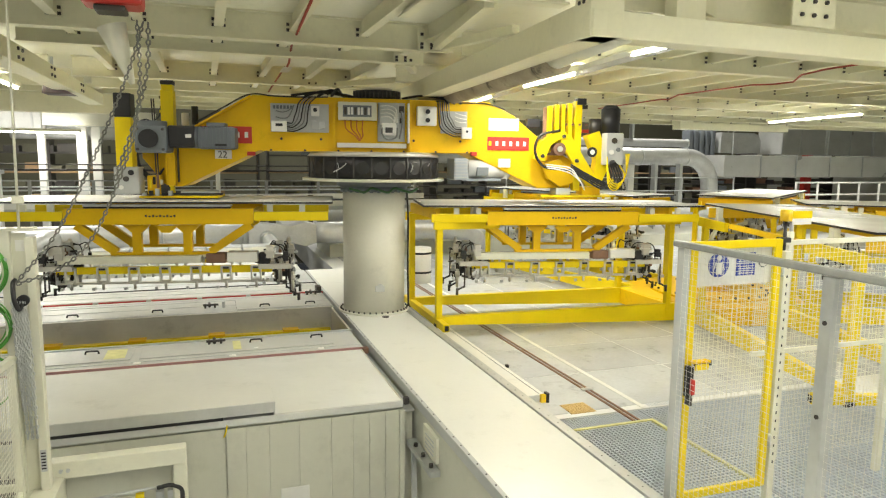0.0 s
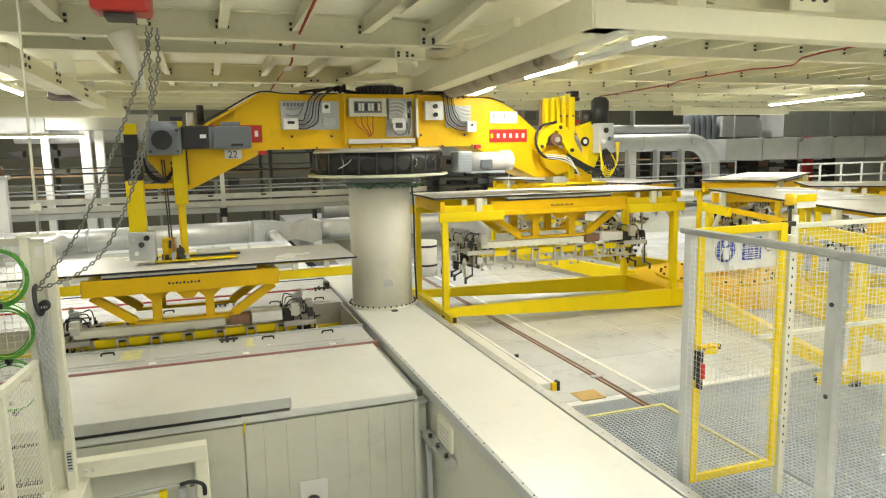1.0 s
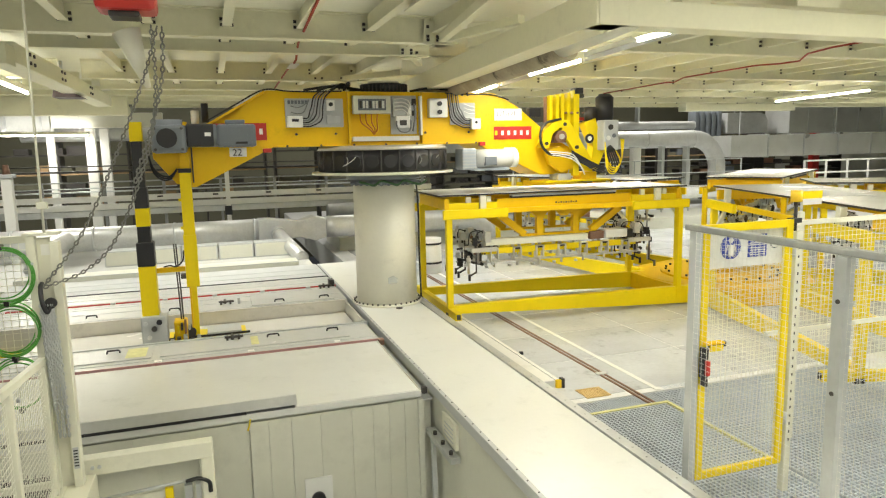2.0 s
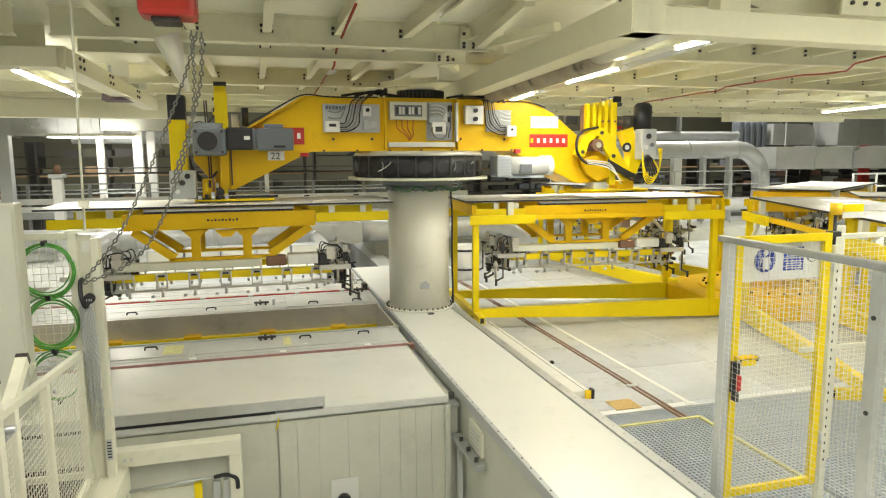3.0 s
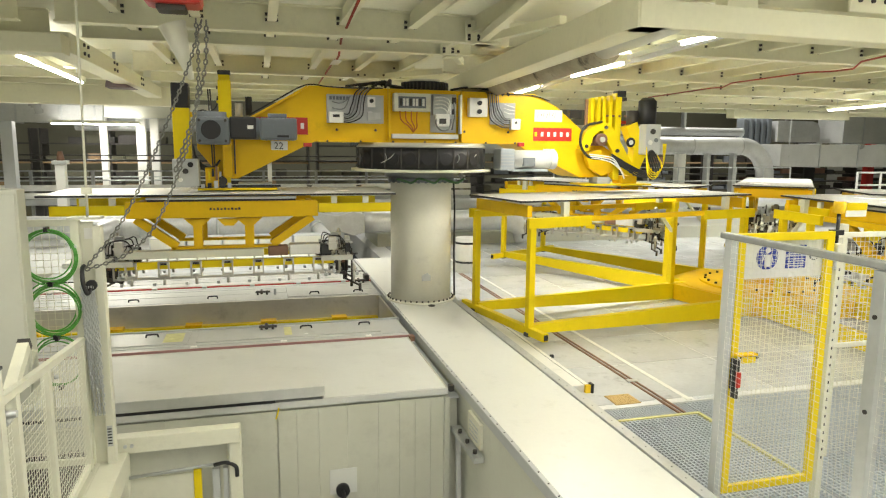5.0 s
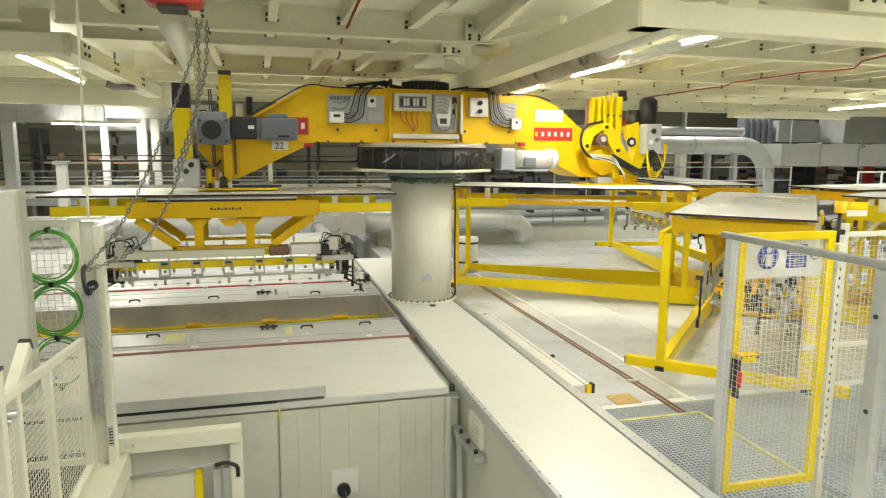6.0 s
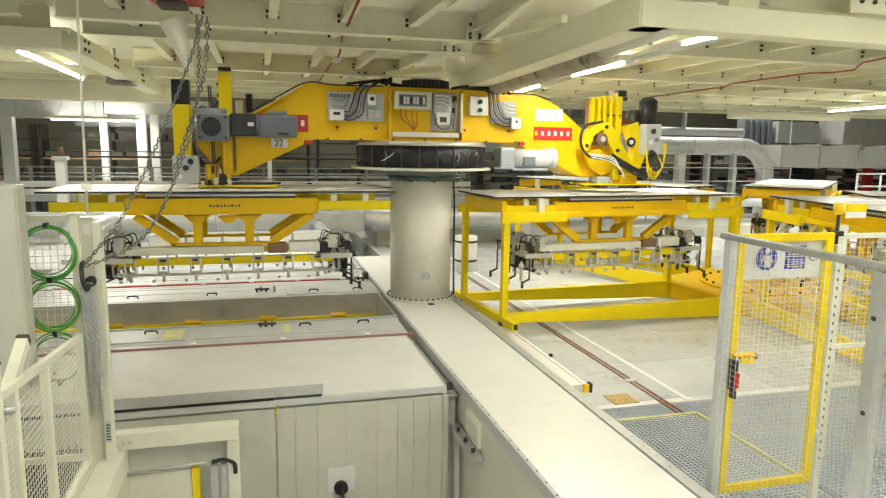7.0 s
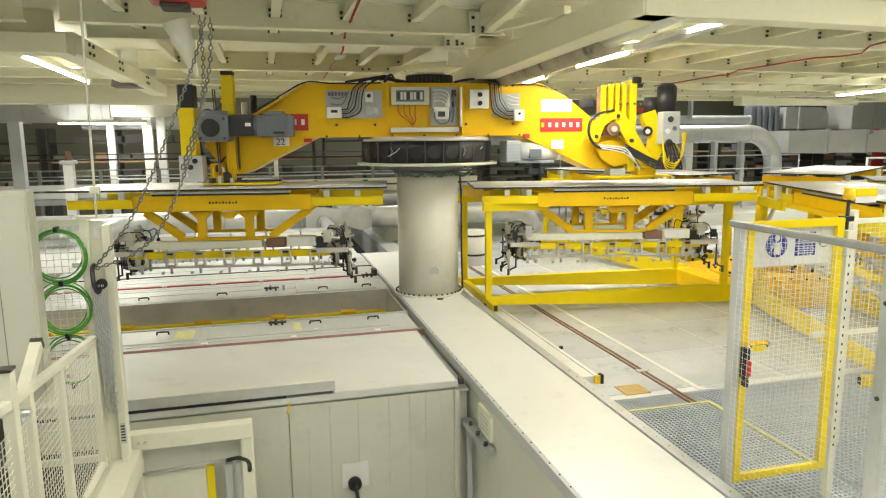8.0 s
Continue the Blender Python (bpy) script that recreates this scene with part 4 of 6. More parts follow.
# brown plate added to put shade into the gaps between the mast rails
part("rail_back", box(B(), 2.64, 3.12, -0.482, -0.470, 2.72, 3.32), RUST, rl)
before_link = set(arm.children)
for name_, pts_, ya, yb2, mat_ in (
    ("link_lever", [(2.16, 2.50), (2.26, 2.78), (2.48, 2.94), (2.66, 2.93), (2.70, 2.82), (2.52, 2.80), (2.40, 2.70), (2.32, 2.46)], -0.70, -0.56, YELLOW2),
    ("link_lever", [(2.60, 2.92), (2.76, 2.86), (3.20, 2.20), (3.16, 2.06), (3.04, 2.08), (2.58, 2.76)], -0.68, -0.58, YELLOW2),
    ("link_web", [(2.30, 2.44), (2.60, 2.50), (2.95, 2.16), (2.62, 2.06), (2.40, 2.20)], -0.60, -0.50, YELLOW),
    ("drive_bracket", [(3.02, 2.88), (3.24, 2.96), (3.42, 2.40), (3.28, 2.08), (3.16, 2.2), (3.2, 2.5)], -0.64, -0.44, YELLOW2)):
    part(name_, prism(B(), pts_, ya, yb2, 0.008), mat_, arm)
# brown disc gives the round recess its shade by colour
part("link_pivot", rod(B(), (2.56, -0.70, 2.66), (2.56, -0.52, 2.66), 0.10, 24), RUST, arm, "brown disc for the shaded recess in the linkage")
part("link_pin", rod(B(), (2.56, -0.73, 2.66), (2.56, -0.70, 2.66), 0.045, 16), STEEL, arm)
for px_, pz_ in ((2.28, 2.55), (2.62, 2.86), (3.12, 2.14), (2.85, 2.48)):
    part("link_pin", rod(B(), (px_, -0.72, pz_), (px_, -0.66, pz_), 0.03, 12), DARK, arm)
for k in range(4):
    part("stop_bolt", rod(B(), (2.68 + 0.11 * k, -0.60, 3.05), (2.68 + 0.11 * k, -0.64, 3.05), 0.018, 8), RUST, arm)
part("lift_motor", rod(B(), (3.42, -0.62, 2.92), (3.42, -0.62, 3.30), 0.15, 28), BLACK, arm, "black upright lift motor")
part("motor_cap", rod(B(), (3.42, -0.62, 3.30), (3.42, -0.62, 3.36), 0.15, 28, 0.09), BLACK, arm)
part("brake_motor", rod(B(), (3.22, -0.5, 2.90), (3.22, -0.5, 3.15), 0.11, 24), DARK, arm)
part("drive_box", box(B(), 3.28, 3.56, -0.85, -0.62, 2.42, 2.92, 0.02), LGREY, arm, "light grey drive box")
part("drive_lens", rod(B(), (3.40, -0.85, 2.80), (3.40, -0.87, 2.80), 0.045, 16), DARK, arm)
part("red_bar", box(B(), 3.0, 3.35, -0.48, -0.40, 2.93, 2.98), RED, arm)
part("carriage_plate", box(B(), 2.30, 3.55, -0.66, -0.10, 1.90, 1.93, 0.004), YELLOW2, arm)
part("carriage_block", box(B(), 2.55, 2.8, -0.6, -0.3, 1.93, 2.04, 0.01), LGREY, arm)
part("carriage_block", box(B(), 3.0, 3.3, -0.6, -0.3, 1.93, 2.06, 0.01), YELLOW, arm)
part("round_sign", rod(B(), (3.12, -0.64, 2.62), (3.12, -0.66, 2.62), 0.08, 20), BLACK, arm)
part("round_sign_face", rod(B(), (3.12, -0.66, 2.62), (3.12, -0.664, 2.62), 0.04, 20), WHITE, arm)
part("sticker", box(B(), 1.62, 1.82, -0.475, -0.462, 2.36, 2.50), WHITE, arm)
cables(arm, [[(2.55, -0.7, 2.95), (2.22, -0.74, 2.86), (2.14, -0.76, 2.60), (2.30, -0.76, 2.38), (2.65, -0.74, 2.34), (2.95, -0.70, 2.30)]], 0.022)
cables(arm, [[(3.30 + 0.04 * k, -0.87, 2.44), (3.34 + 0.06 * k, -0.92, 2.2 - 0.03 * k), (3.2 + 0.08 * k, -0.9, 2.05), (2.95 + 0.05 * k, -0.76, 2.20), (2.75, -0.7, 2.30 + 0.03 * k)] for k in range(5)], 0.014)
cables(arm, [[(2.30 + 0.02 * k, -0.77, 2.42 - 0.03 * k), (2.50, -0.79, 2.40 - 0.03 * k), (2.72, -0.79, 2.36 - 0.04 * k), (2.86 + 0.02 * k, -0.78, 2.20 - 0.03 * k), (2.98, -0.74, 2.02)] for k in range(3)], 0.010, WHITE)
cables(arm, [[(3.28, -0.88, 2.55 - 0.05 * k), (3.30, -0.93, 2.25 - 0.05 * k), (3.42, -0.95, 2.12 - 0.03 * k), (3.58, -0.92, 2.25), (3.60 + 0.02 * k, -0.86, 2.6)] for k in range(4)], 0.009, YELLOW2)
part("box_dial", rod(B(), (3.47, -0.85, 2.66), (3.47, -0.865, 2.66), 0.035, 16), GREY, arm)
part("box_dial", rod(B(), (3.36, -0.85, 2.62), (3.36, -0.865, 2.62), 0.04, 16), WHITE, arm)
part("cable_gland", rod(B(), (3.38, -0.86, 2.46), (3.38, -0.92, 2.42), 0.05, 16), BLACK, arm)
# brown plate carries the shade inside the recess behind the lever
part("recess_web", box(B(), 2.38, 2.72, -0.58, -0.565, 2.56, 2.80, 0.004), RUST, arm)
cables(arm, [[(3.5, -0.80, 2.45), (3.6, -0.85, 2.25), (3.45, -0.9, 2.12), (3.32, -0.85, 2.3)]], 0.014, YELLOW2)


for o in arm.children:
    if o not in before_link:
        o.matrix_local = Matrix.Translation((0.30, 0, 0)) @ o.matrix_local


# ---- fixture and board ----
def board(name, label):
    b = thing(name, label, "board", group="boards")
    part("sheet", box(B(), -2.32, 2.32, -0.76, 0.76, 0.0, 0.025, 0.003), BOARD, b)
    eb = B()
    for s in (-1, 1):
        box(eb, -2.335, 2.335, s * 0.769 - 0.006, s * 0.769 + 0.006, -0.004, 0.021)
        box(eb, s * 2.329 - 0.006, s * 2.329 + 0.006, -0.76, 0.76, -0.004, 0.021)
    part("edge_seal", eb, BLACK, b, "black edge seal")
    part("worn_patch", box(B(), -0.55, 0.75, -0.30, 0.30, 0.0255, 0.027), LGREY, b, "greyish worn patch")
    return b


def clamp_cluster(parent, x, s):
    rnd = random.Random(int(x * 10))
    for k in range(26):
        cx, cy, cz = x + s * rnd.uniform(-0.34, 0.16), rnd.uniform(-0.62, 0.50), rnd.uniform(-1.25, -0.70)
        w = rnd.uniform(0.025, 0.06)
        bm = B()
        if k % 3 == 0:
            rod(bm, (cx, cy, cz - 0.16), (cx, cy, cz + 0.14), 0.024, 10)
            rod(bm, (cx, cy, cz + 0.02), (cx, cy, cz + 0.10), 0.04, 10)
        elif k % 3 == 1:
            box(bm, cx - w, cx + w, cy - w, cy + w, cz - w * 1.7, cz + w * 1.7, 0.006)
            box(bm, cx - w * 1.3, cx + w * 1.3, cy - w * 1.2, cy + w * 1.2, cz - w * 0.3, cz + w * 0.3, 0.004)
        else:
            bar(bm, (cx - 0.10, cy, cz), (cx + 0.10, cy, cz - 0.05), 0.05, 0.035)
            rod(bm, (cx + 0.08, cy - 0.05, cz - 0.04), (cx + 0.08, cy + 0.05, cz - 0.04), 0.03, 10)
        part("clamp_body", bm, rnd.choice([STEEL, GALV, LGREY, DARK, DARK, BLACK]), parent)
    for k in range(4):
        cy = -0.58 + k * 0.34
        dx = rnd.uniform(-0.08, 0.08)
        bm = B()
        rod(bm, (x + s * 0.05 + dx, cy, -0.8), (x + s * 0.05 + dx, cy, -1.32), 0.013, 8)
        bar(bm, (x + s * 0.05 + dx, cy, -1.30), (x + s * 0.17 + dx, cy, -1.36), 0.026, 0.026)
        rod(bm, (x + s * 0.17 + dx, cy, -1.33), (x + s * 0.17 + dx, cy, -1.44), 0.022, 10)
        part("clamp_arm", bm, BLACK if k % 2 else DARK, parent, "dark gripper finger")
        bm = B()
        bar(bm, (x - s * 0.36, cy, -0.93), (x + s * 0.10, cy, -0.93), 0.06, 0.07)
        part("clamp_beam", bm, STEEL, parent)
    for k in range(26):
        cx, cy, cz = x + s * rnd.uniform(-0.40, 0.20), rnd.uniform(-0.64, 0.3), rnd.uniform(-1.22, -0.66)
        bm = B()
        if k % 2:
            rod(bm, (cx - 0.04, cy, cz), (cx + 0.05, cy, cz + 0.01), rnd.uniform(0.012, 0.024), 8)
            rod(bm, (cx, cy, cz), (cx, cy - 0.03, cz), 0.014, 8)
        else:
            box(bm, cx - 0.02, cx + 0.025, cy - 0.02, cy + 0.02, cz - 0.03, cz + 0.02, 0.003)
            rod(bm, (cx, cy, cz + 0.02), (cx, cy, cz + 0.07), 0.007, 6)
        part("fitting", bm, rnd.choice([GALV, BLACK, STEEL, DARK, RUST]), parent)
    for k in range(4):
        bm3 = B()
        cy = -0.52 + 0.3 * k
        r = rnd.uniform(0.8, 1.2)
        pipe_run(bm3, curve_points([(x - s * 0.28 * r, cy, -0.86), (x - s * 0.24, cy, -0.68), (x - s * 0.12, cy, -0.62 - 0.03 * k), (x - s * 0.01, cy, -0.70), (x + s * 0.02 * r, cy, -0.92)], 6), 0.009, 6)
        part("hose", bm3, CABLE, parent)


def fixture(label):
    f = thing("tooling_fixture", label, "fixture", group="tooling fixtures")
    for s in (-1, 1):
        part("main_beam", box(B(), -1.30, 1.22, s * 0.66 - 0.05, s * 0.66 + 0.05, -0.30, -0.076, 0.006), YELLOW, f)
        part("top_channel", box(B(), -1.04, 0.92, s * 0.66 - 0.06, s * 0.66 + 0.06, -0.048, -0.022), GALV, f)
        part("channel_gap", box(B(), -1.03, 0.91, s * 0.66 - 0.062, s * 0.66 + 0.062, -0.075, -0.05), BLACK, f)
        part("end_beam", box(B(), 1.225, 2.27, s * 0.70 - 0.03, s * 0.70 + 0.03, -0.25, -0.12, 0.006), YELLOW2, f)
        part("end_beam", box(B(), -2.20, -1.305, s * 0.70 - 0.03, s * 0.70 + 0.03, -0.25, -0.12, 0.006), YELLOW2, f)
        for xx in (-1.8, -1.45, 1.45, 1.9):
            part("support_block", box(B(), xx - 0.04, xx + 0.04, s * 0.70 - 0.025, s * 0.70 + 0.025, -0.12, -0.025), CREAM, f)
        for xa, xb in ((-1.22, -0.70), (1.16, 0.58)):
            part("diagonal", bar(B(), (xa, s * 0.45, -0.33), (xb, s * 0.45, -0.72), 0.10, 0.11), YELLOW, f)
        for xx in (-0.42, 0.27):
            leg = B()
            prism(leg, [(xx - 0.18, -0.33), (xx - 0.06, -0.44), (xx - 0.06, -0.72), (xx + 0.06, -0.72), (xx + 0.06, -0.44), (xx + 0.18, -0.33)], s * 0.45 - 0.05, s * 0.45 + 0.05, 0.004)
            part("leg", leg, YELLOW, f)
        gus = B()
        prism(gus, [(-0.16, -0.33), (-0.06, -0.43), (0.06, -0.43), (0.16, -0.33)], s * 0.55 - 0.02, s * 0.55 + 0.02)
        part("gusset", gus, YELLOW, f)
        part("lower_chord", box(B(), -0.78, 0.66, s * 0.45 - 0.05, s * 0.45 + 0.05, -0.76, -0.72, 0.004), YELLOW, f)
    for xx in (-1.25, -0.42, 0.27, 1.17):
        part("cross_tie", box(B(), xx - 0.04, xx + 0.04, -0.61, 0.61, -0.30, -0.14), YELLOW, f)
    part("cable_trunk", box(B(), -1.46, 0.46, -0.58, -0.40, -0.87, -0.765, 0.008), CREAM, f, "white cable trunking")
    part("drive_unit", box(B(), 0.52, 0.80, -0.55, -0.35, -0.88, -0.74, 0.02), RUST, f)
    part("drive_unit", box(B(), 0.82, 1.25, -0.58, -0.35, -0.87, -0.72, 0.015), WHITE, f)
    part("drive_end", box(B(), 1.26, 1.42, -0.56, -0.36, -0.90, -0.74, 0.02), BLACK, f)
    for s in (-1, 1):
        part("tool_bar", box(B(), -1.50, 1.45, s * 0.5 - 0.04, s * 0.5 + 0.04, -1.02, -0.92, 0.004), YELLOW2, f)
        part("drip_rail", box(B(), -1.48, 1.44, s * 0.5 - 0.02, s * 0.5 + 0.05, -1.17, -1.145), STEEL, f)
        for k in range(7):
            xx = -1.30 + k * 0.42
            br = B()
            box(br, xx - 0.075, xx - 0.055, s * 0.5 - 0.09, s * 0.5 + 0.02, -1.14, -0.92)
            box(br, xx + 0.055, xx + 0.075, s * 0.5 - 0.09, s * 0.5 + 0.02, -1.14, -0.92)
            box(br, xx - 0.055, xx + 0.055, s * 0.5 - 0.07, s * 0.5 + 0.0, -0.96, -0.92)
            box(br, xx - 0.055, xx + 0.055, s * 0.5 - 0.07, s * 0.5 + 0.0, -1.14, -1.11)
            rod(br, (xx, s * 0.5 - 0.05, -1.24), (xx, s * 0.5 - 0.05, -1.11), 0.02, 8)
            part("clamp", br, STEEL, f)
            part("pad", box(B(), xx - 0.15, xx - 0.11, s * 0.5 - 0.06, s * 0.5, -1.25, -1.21, 0.005), LGREY, f)
            part("latch", box(B(), xx - 0.04, xx + 0.04, s * 0.5 - 0.092, s * 0.5 - 0.072, -0.955, -0.93), BLACK, f)
    clamp_cluster(f, 1.62, 1)
    clamp_cluster(f, -1.62, -1)
    # unreadable stencil on the beam
    for k in range(9):
        part("stencil_mark", box(B(), -0.24 + k * 0.047, -0.212 + k * 0.047, -0.7125, -0.7105, -0.195, -0.163 - 0.010 * (k % 2)), DARK, f)
    return f


ARM_X, ARM_Y, ARM_Z = -3.03, -0.45, 1.83
lift_fixture = fixture("yellow trapezoid tooling fixture with steel clamps hung from the arm")
lift_board = board("panel_board", "white board with black edge held flat under the arm")
for o in (*lift_fixture.children, *lift_board.children):
    o.matrix_local = Matrix.Translation((ARM_X, ARM_Y, ARM_Z)) @ o.matrix_local

# ---- carousel ----
CX, CY = 6.82, -0.03
car = thing("carousel", "yellow five-station carousel with open steel frames round a bolted hub", "carousel", at=(CX, CY, 0))
part("hub", rod(B(), (0, 0, -0.40), (0, 0, -0.06), 1.55, 64), YELLOW, car)
part("hub_plate", rod(B(), (0, 0, -0.06), (0, 0, -0.02), 1.15, 64), YELLOW, car)
part("hub_core", rod(B(), (0, 0, -0.02), (0, 0, 0.50), 0.35, 40), YELLOW, car)
for k in range(24):
    a = 2 * math.pi * k / 24
    part("bolt", rod(B(), (1.05 * math.cos(a), 1.05 * math.sin(a), -0.02), (1.05 * math.cos(a), 1.05 * math.sin(a), 0.015), 0.025, 6), DARK, car)


def station(k):
    turn = pose(0, 0, 0, 0, 0, 72 * k)
    made = []
    for s in (-1, 1):
        beam = B()
        prism(beam, [(1.25, -0.385), (2.6, -0.33), (5.95, -0.17), (5.95, -0.04), (4.9, -0.04), (3.2, -0.05), (1.25, -0.06)], s * 0.78 - 0.06, s * 0.78 + 0.06, 0.006)
        made.append(part("base_beam", beam, YELLOW2, car))
        made.append(part("post", box(B(), 5.90, 6.0, s * 0.80 - 0.05, s * 0.80 + 0.05, -0.19, 1.50, 0.008), YELLOW2, car))
        made.append(part("foot_pad", box(B(), 5.90, 6.01, s * 0.80 - 0.055, s * 0.80 + 0.055, -0.21, -0.15, 0.004), BLACK, car))
        made.append(part("post", box(B(), 1.56, 1.66, s * 0.80 - 0.05, s * 0.80 + 0.05, -0.30, 1.50, 0.008), YELLOW2, car))
        made.append(part("end_rail", box(B(), 4.95, 6.06, s * 0.86 - 0.03, s * 0.86 + 0.03, 1.38, 1.53, 0.008), YELLOW2, car))
        made.append(part("end_rail", box(B(), 1.46, 2.60, s * 0.86 - 0.03, s * 0.86 + 0.03, 1.38, 1.53, 0.008), YELLOW2, car))
        made.append(part("side_rail", box(B(), 2.60, 4.95, s * 0.80 - 0.03, s * 0.80 + 0.03, 1.44, 1.52, 0.006), YELLOW, car))
        made.append(part("rest_pin", box(B(), 5.3, 5.4, s * 0.76 - 0.04, s * 0.76 + 0.04, 1.52, 1.735), CREAM, car))
        made.append(part("rest_pin", box(B(), 2.0, 2.1, s * 0.76 - 0.04, s * 0.76 + 0.04, 1.52, 1.735), CREAM, car))
    made.append(part("cross_bar", box(B(), 5.90, 6.0, -1.22, 1.22, -0.19, -0.07, 0.006), YELLOW2, car))
    made.append(part("top_bar", box(B(), 5.92, 6.0, -0.75, 0.75, 1.53, 1.70, 0.006), YELLOW, car))
    made.append(part("top_bar", box(B(), 1.56, 1.64, -0.75, 0.75, 1.53, 1.70, 0.006), YELLOW, car))
    made.append(part("brace", bar(B(), (1.64, -0.8, 0.95), (2.10, -0.8, 1.42), 0.05, 0.05), CREAM, car))
    made.append(part("cross_beam", box(B(), 1.25, 1.6, -0.72, 0.72, -0.37, -0.07, 0.006), YELLOW, car))
    made.append(part("end_cap", box(B(), 5.92, 5.98, 1.215, 1.235, -0.17, -0.09), BLACK, car))
    made.append(part("end_cap", box(B(), 5.92, 5.98, -1.235, -1.215, -0.17, -0.09), BLACK, car))
    for o in made:
        o.matrix_local = turn @ o.matrix_local


for k in range(5):
    station(k)

ON_CAROUSEL = [(car, -1)]
for k in range(5):
    b = board("panel_board", "white board with black edge lying on a carousel station")
    b.location = (CX, CY, 0)
    seat = pose(0, 0, 0, 0, 0, 72 * k) @ Matrix.Translation((3.78, 0, 1.745)) @ pose(0, 0, 0, 0, 0, 180)
    for o in b.children:
        o.matrix_local = seat @ o.matrix_local
    ON_CAROUSEL.append((b, k))
    if k != 1:
        f = fixture("yellow trapezoid tooling fixture with steel clamps on a carousel station")
        f.location = (CX, CY, 0)
        for o in f.children:
            o.matrix_local = seat @ o.matrix_local
        ON_CAROUSEL.append((f, k))


# ---- floor on the carousel side ----
def wire_mesh(bm, x0, x1, z0, z1, y, step_x, step_z, r=0.0016, along="x"):
    n = int((x1 - x0) / step_x)
    for i in range(n + 1):
        p = x0 + i * (x1 - x0) / n
        box(bm, *((p - r, p + r, y - r, y + r) if along == "x" else (y - r, y + r, p - r, p + r)), z0, z1)
    n = int((z1 - z0) / step_z)
    for i in range(n + 1):
        q = z0 + i * (z1 - z0) / n
        box(bm, *((x0, x1, y - 2.5 * r, y - r) if along == "x" else (y - 2.5 * r, y - r, x0, x1)), q - r, q + r)
    return bm


fr = thing("floor_rail", "rusty brown rail let into the floor", "rail", kind="structure")
part("rail", box(B(), 1.825, 1.857, -4.64, 3.97, FLOOR_Z - 0.01, FLOOR_Z + 0.012), RUST, fr)
part("rail", box(B(), 1.89, 1.916, -4.64, 3.97, FLOOR_Z - 0.01, FLOOR_Z + 0.012), RUST, fr)
part("rail_joint", box(B(), 1.80, 1.94, -3.62, -3.54, FLOOR_Z - 0.005, FLOOR_Z + 0.02, 0.004), GALV, fr)
part("floor_line", box(B(), 2.17, 2.235, -4.31, 7.18, FLOOR_Z - 0.005, FLOOR_Z + 0.004), WALKTOP, fr)

lc = thing("light_barrier", "white light-barrier housing with a yellow and black end cap", "safety barrier")
part("housing", box(B(), 0.80, 1.17, -3.78, -0.20, FLOOR_Z - 0.005, FLOOR_Z + 0.09, 0.012), WHITE, lc)
part("cover_line", box(B(), 1.103, 1.109, -3.76, -0.20, FLOOR_Z + 0.09, FLOOR_Z + 0.093), GREY, lc)
part("end_cap", box(B(), 1.10, 1.165, -3.83, -3.782, FLOOR_Z, FLOOR_Z + 0.10, 0.006), AMBER, lc, "yellow end cap")
part("end_cap_edge", box(B(), 1.168, 1.20, -3.84, -3.76, FLOOR_Z, FLOOR_Z + 0.115), BLACK, lc)
sn = thing("floor_sensor", "small white sensor on the walkway kerb", "sensor", group="sensors")
part("body", box(B(), 0.84, 1.04, -0.19, -0.06, FLOOR_Z - 0.005, FLOOR_Z + 0.09, 0.01), WHITE, sn)
part("lens", box(B(), 1.04, 1.08, -0.18, -0.07, FLOOR_Z + 0.02, FLOOR_Z + 0.08, 0.006), BLACK, sn)
sn = thing("floor_sensor", "tiny black sensor on the floor beside the barrier", "sensor", group="sensors")
part("body", box(B(), 1.27, 1.315, -2.45, -2.40, FLOOR_Z - 0.005, FLOOR_Z + 0.04, 0.006), BLACK, sn)


def grating(name, label, x0, x1, y0, y1, step_x, step_y, bar_w=0.005):
    bm = B()
    for i in range(int((x1 - x0) / step_x) + 1):
        x = x0 + i * step_x
        box(bm, x - bar_w, x + bar_w, y0, y1, FLOOR_Z - 0.035, FLOOR_Z)
    for i in range(int((y1 - y0) / step_y) + 1):
        y = y0 + i * step_y
        box(bm, x0, x1, y - bar_w, y + bar_w, FLOOR_Z - 0.033, FLOOR_Z - 0.003)
    solid(name, bm, GRATE, label, "grating", kind="stuff")


grating("floor_grating", "galvanised steel bar grating beside the walkway", 0.62, 2.03, -7.38, -4.69, 0.047, 0.047, 0.0055)
grating("floor_grating", "galvanised grating inside the safety gate", 2.10, 5.08, -7.38, -4.36, 0.05, 0.05, 0.0055)
grating("drain_grating", "narrow steel drain grating across the floor", 0.80, 2.08, -4.64, -4.36, 0.036, 0.024, 0.0035)
solid("tape_marking", box(B(), 1.06, 2.08, -4.685, -4.645, FLOOR_Z - 0.03, FLOOR_Z + 0.006), TAPE, "worn yellow tape along the grating edge", "marking", kind="structure")
solid("tape_marking", box(B(), 2.04, 2.08, -6.30, -4.69, FLOOR_Z - 0.03, FLOOR_Z + 0.006), TAPE, "worn yellow tape along the grating edge", "marking", kind="structure")
op = thing("orange_panel", "small orange grating panel in the floor", "panel", kind="structure")
pb = B()
for i in range(13):
    box(pb, 1.27, 1.59, -4.25 + i * 0.0225, -4.238 + i * 0.0225, FLOOR_Z - 0.01, FLOOR_Z + 0.008)
for i in range(12):
    box(pb, 1.27 + i * 0.028, 1.282 + i * 0.028, -4.25, -3.97, FLOOR_Z - 0.01, FLOOR_Z + 0.006)
part("bars", pb, ORANGE, op)
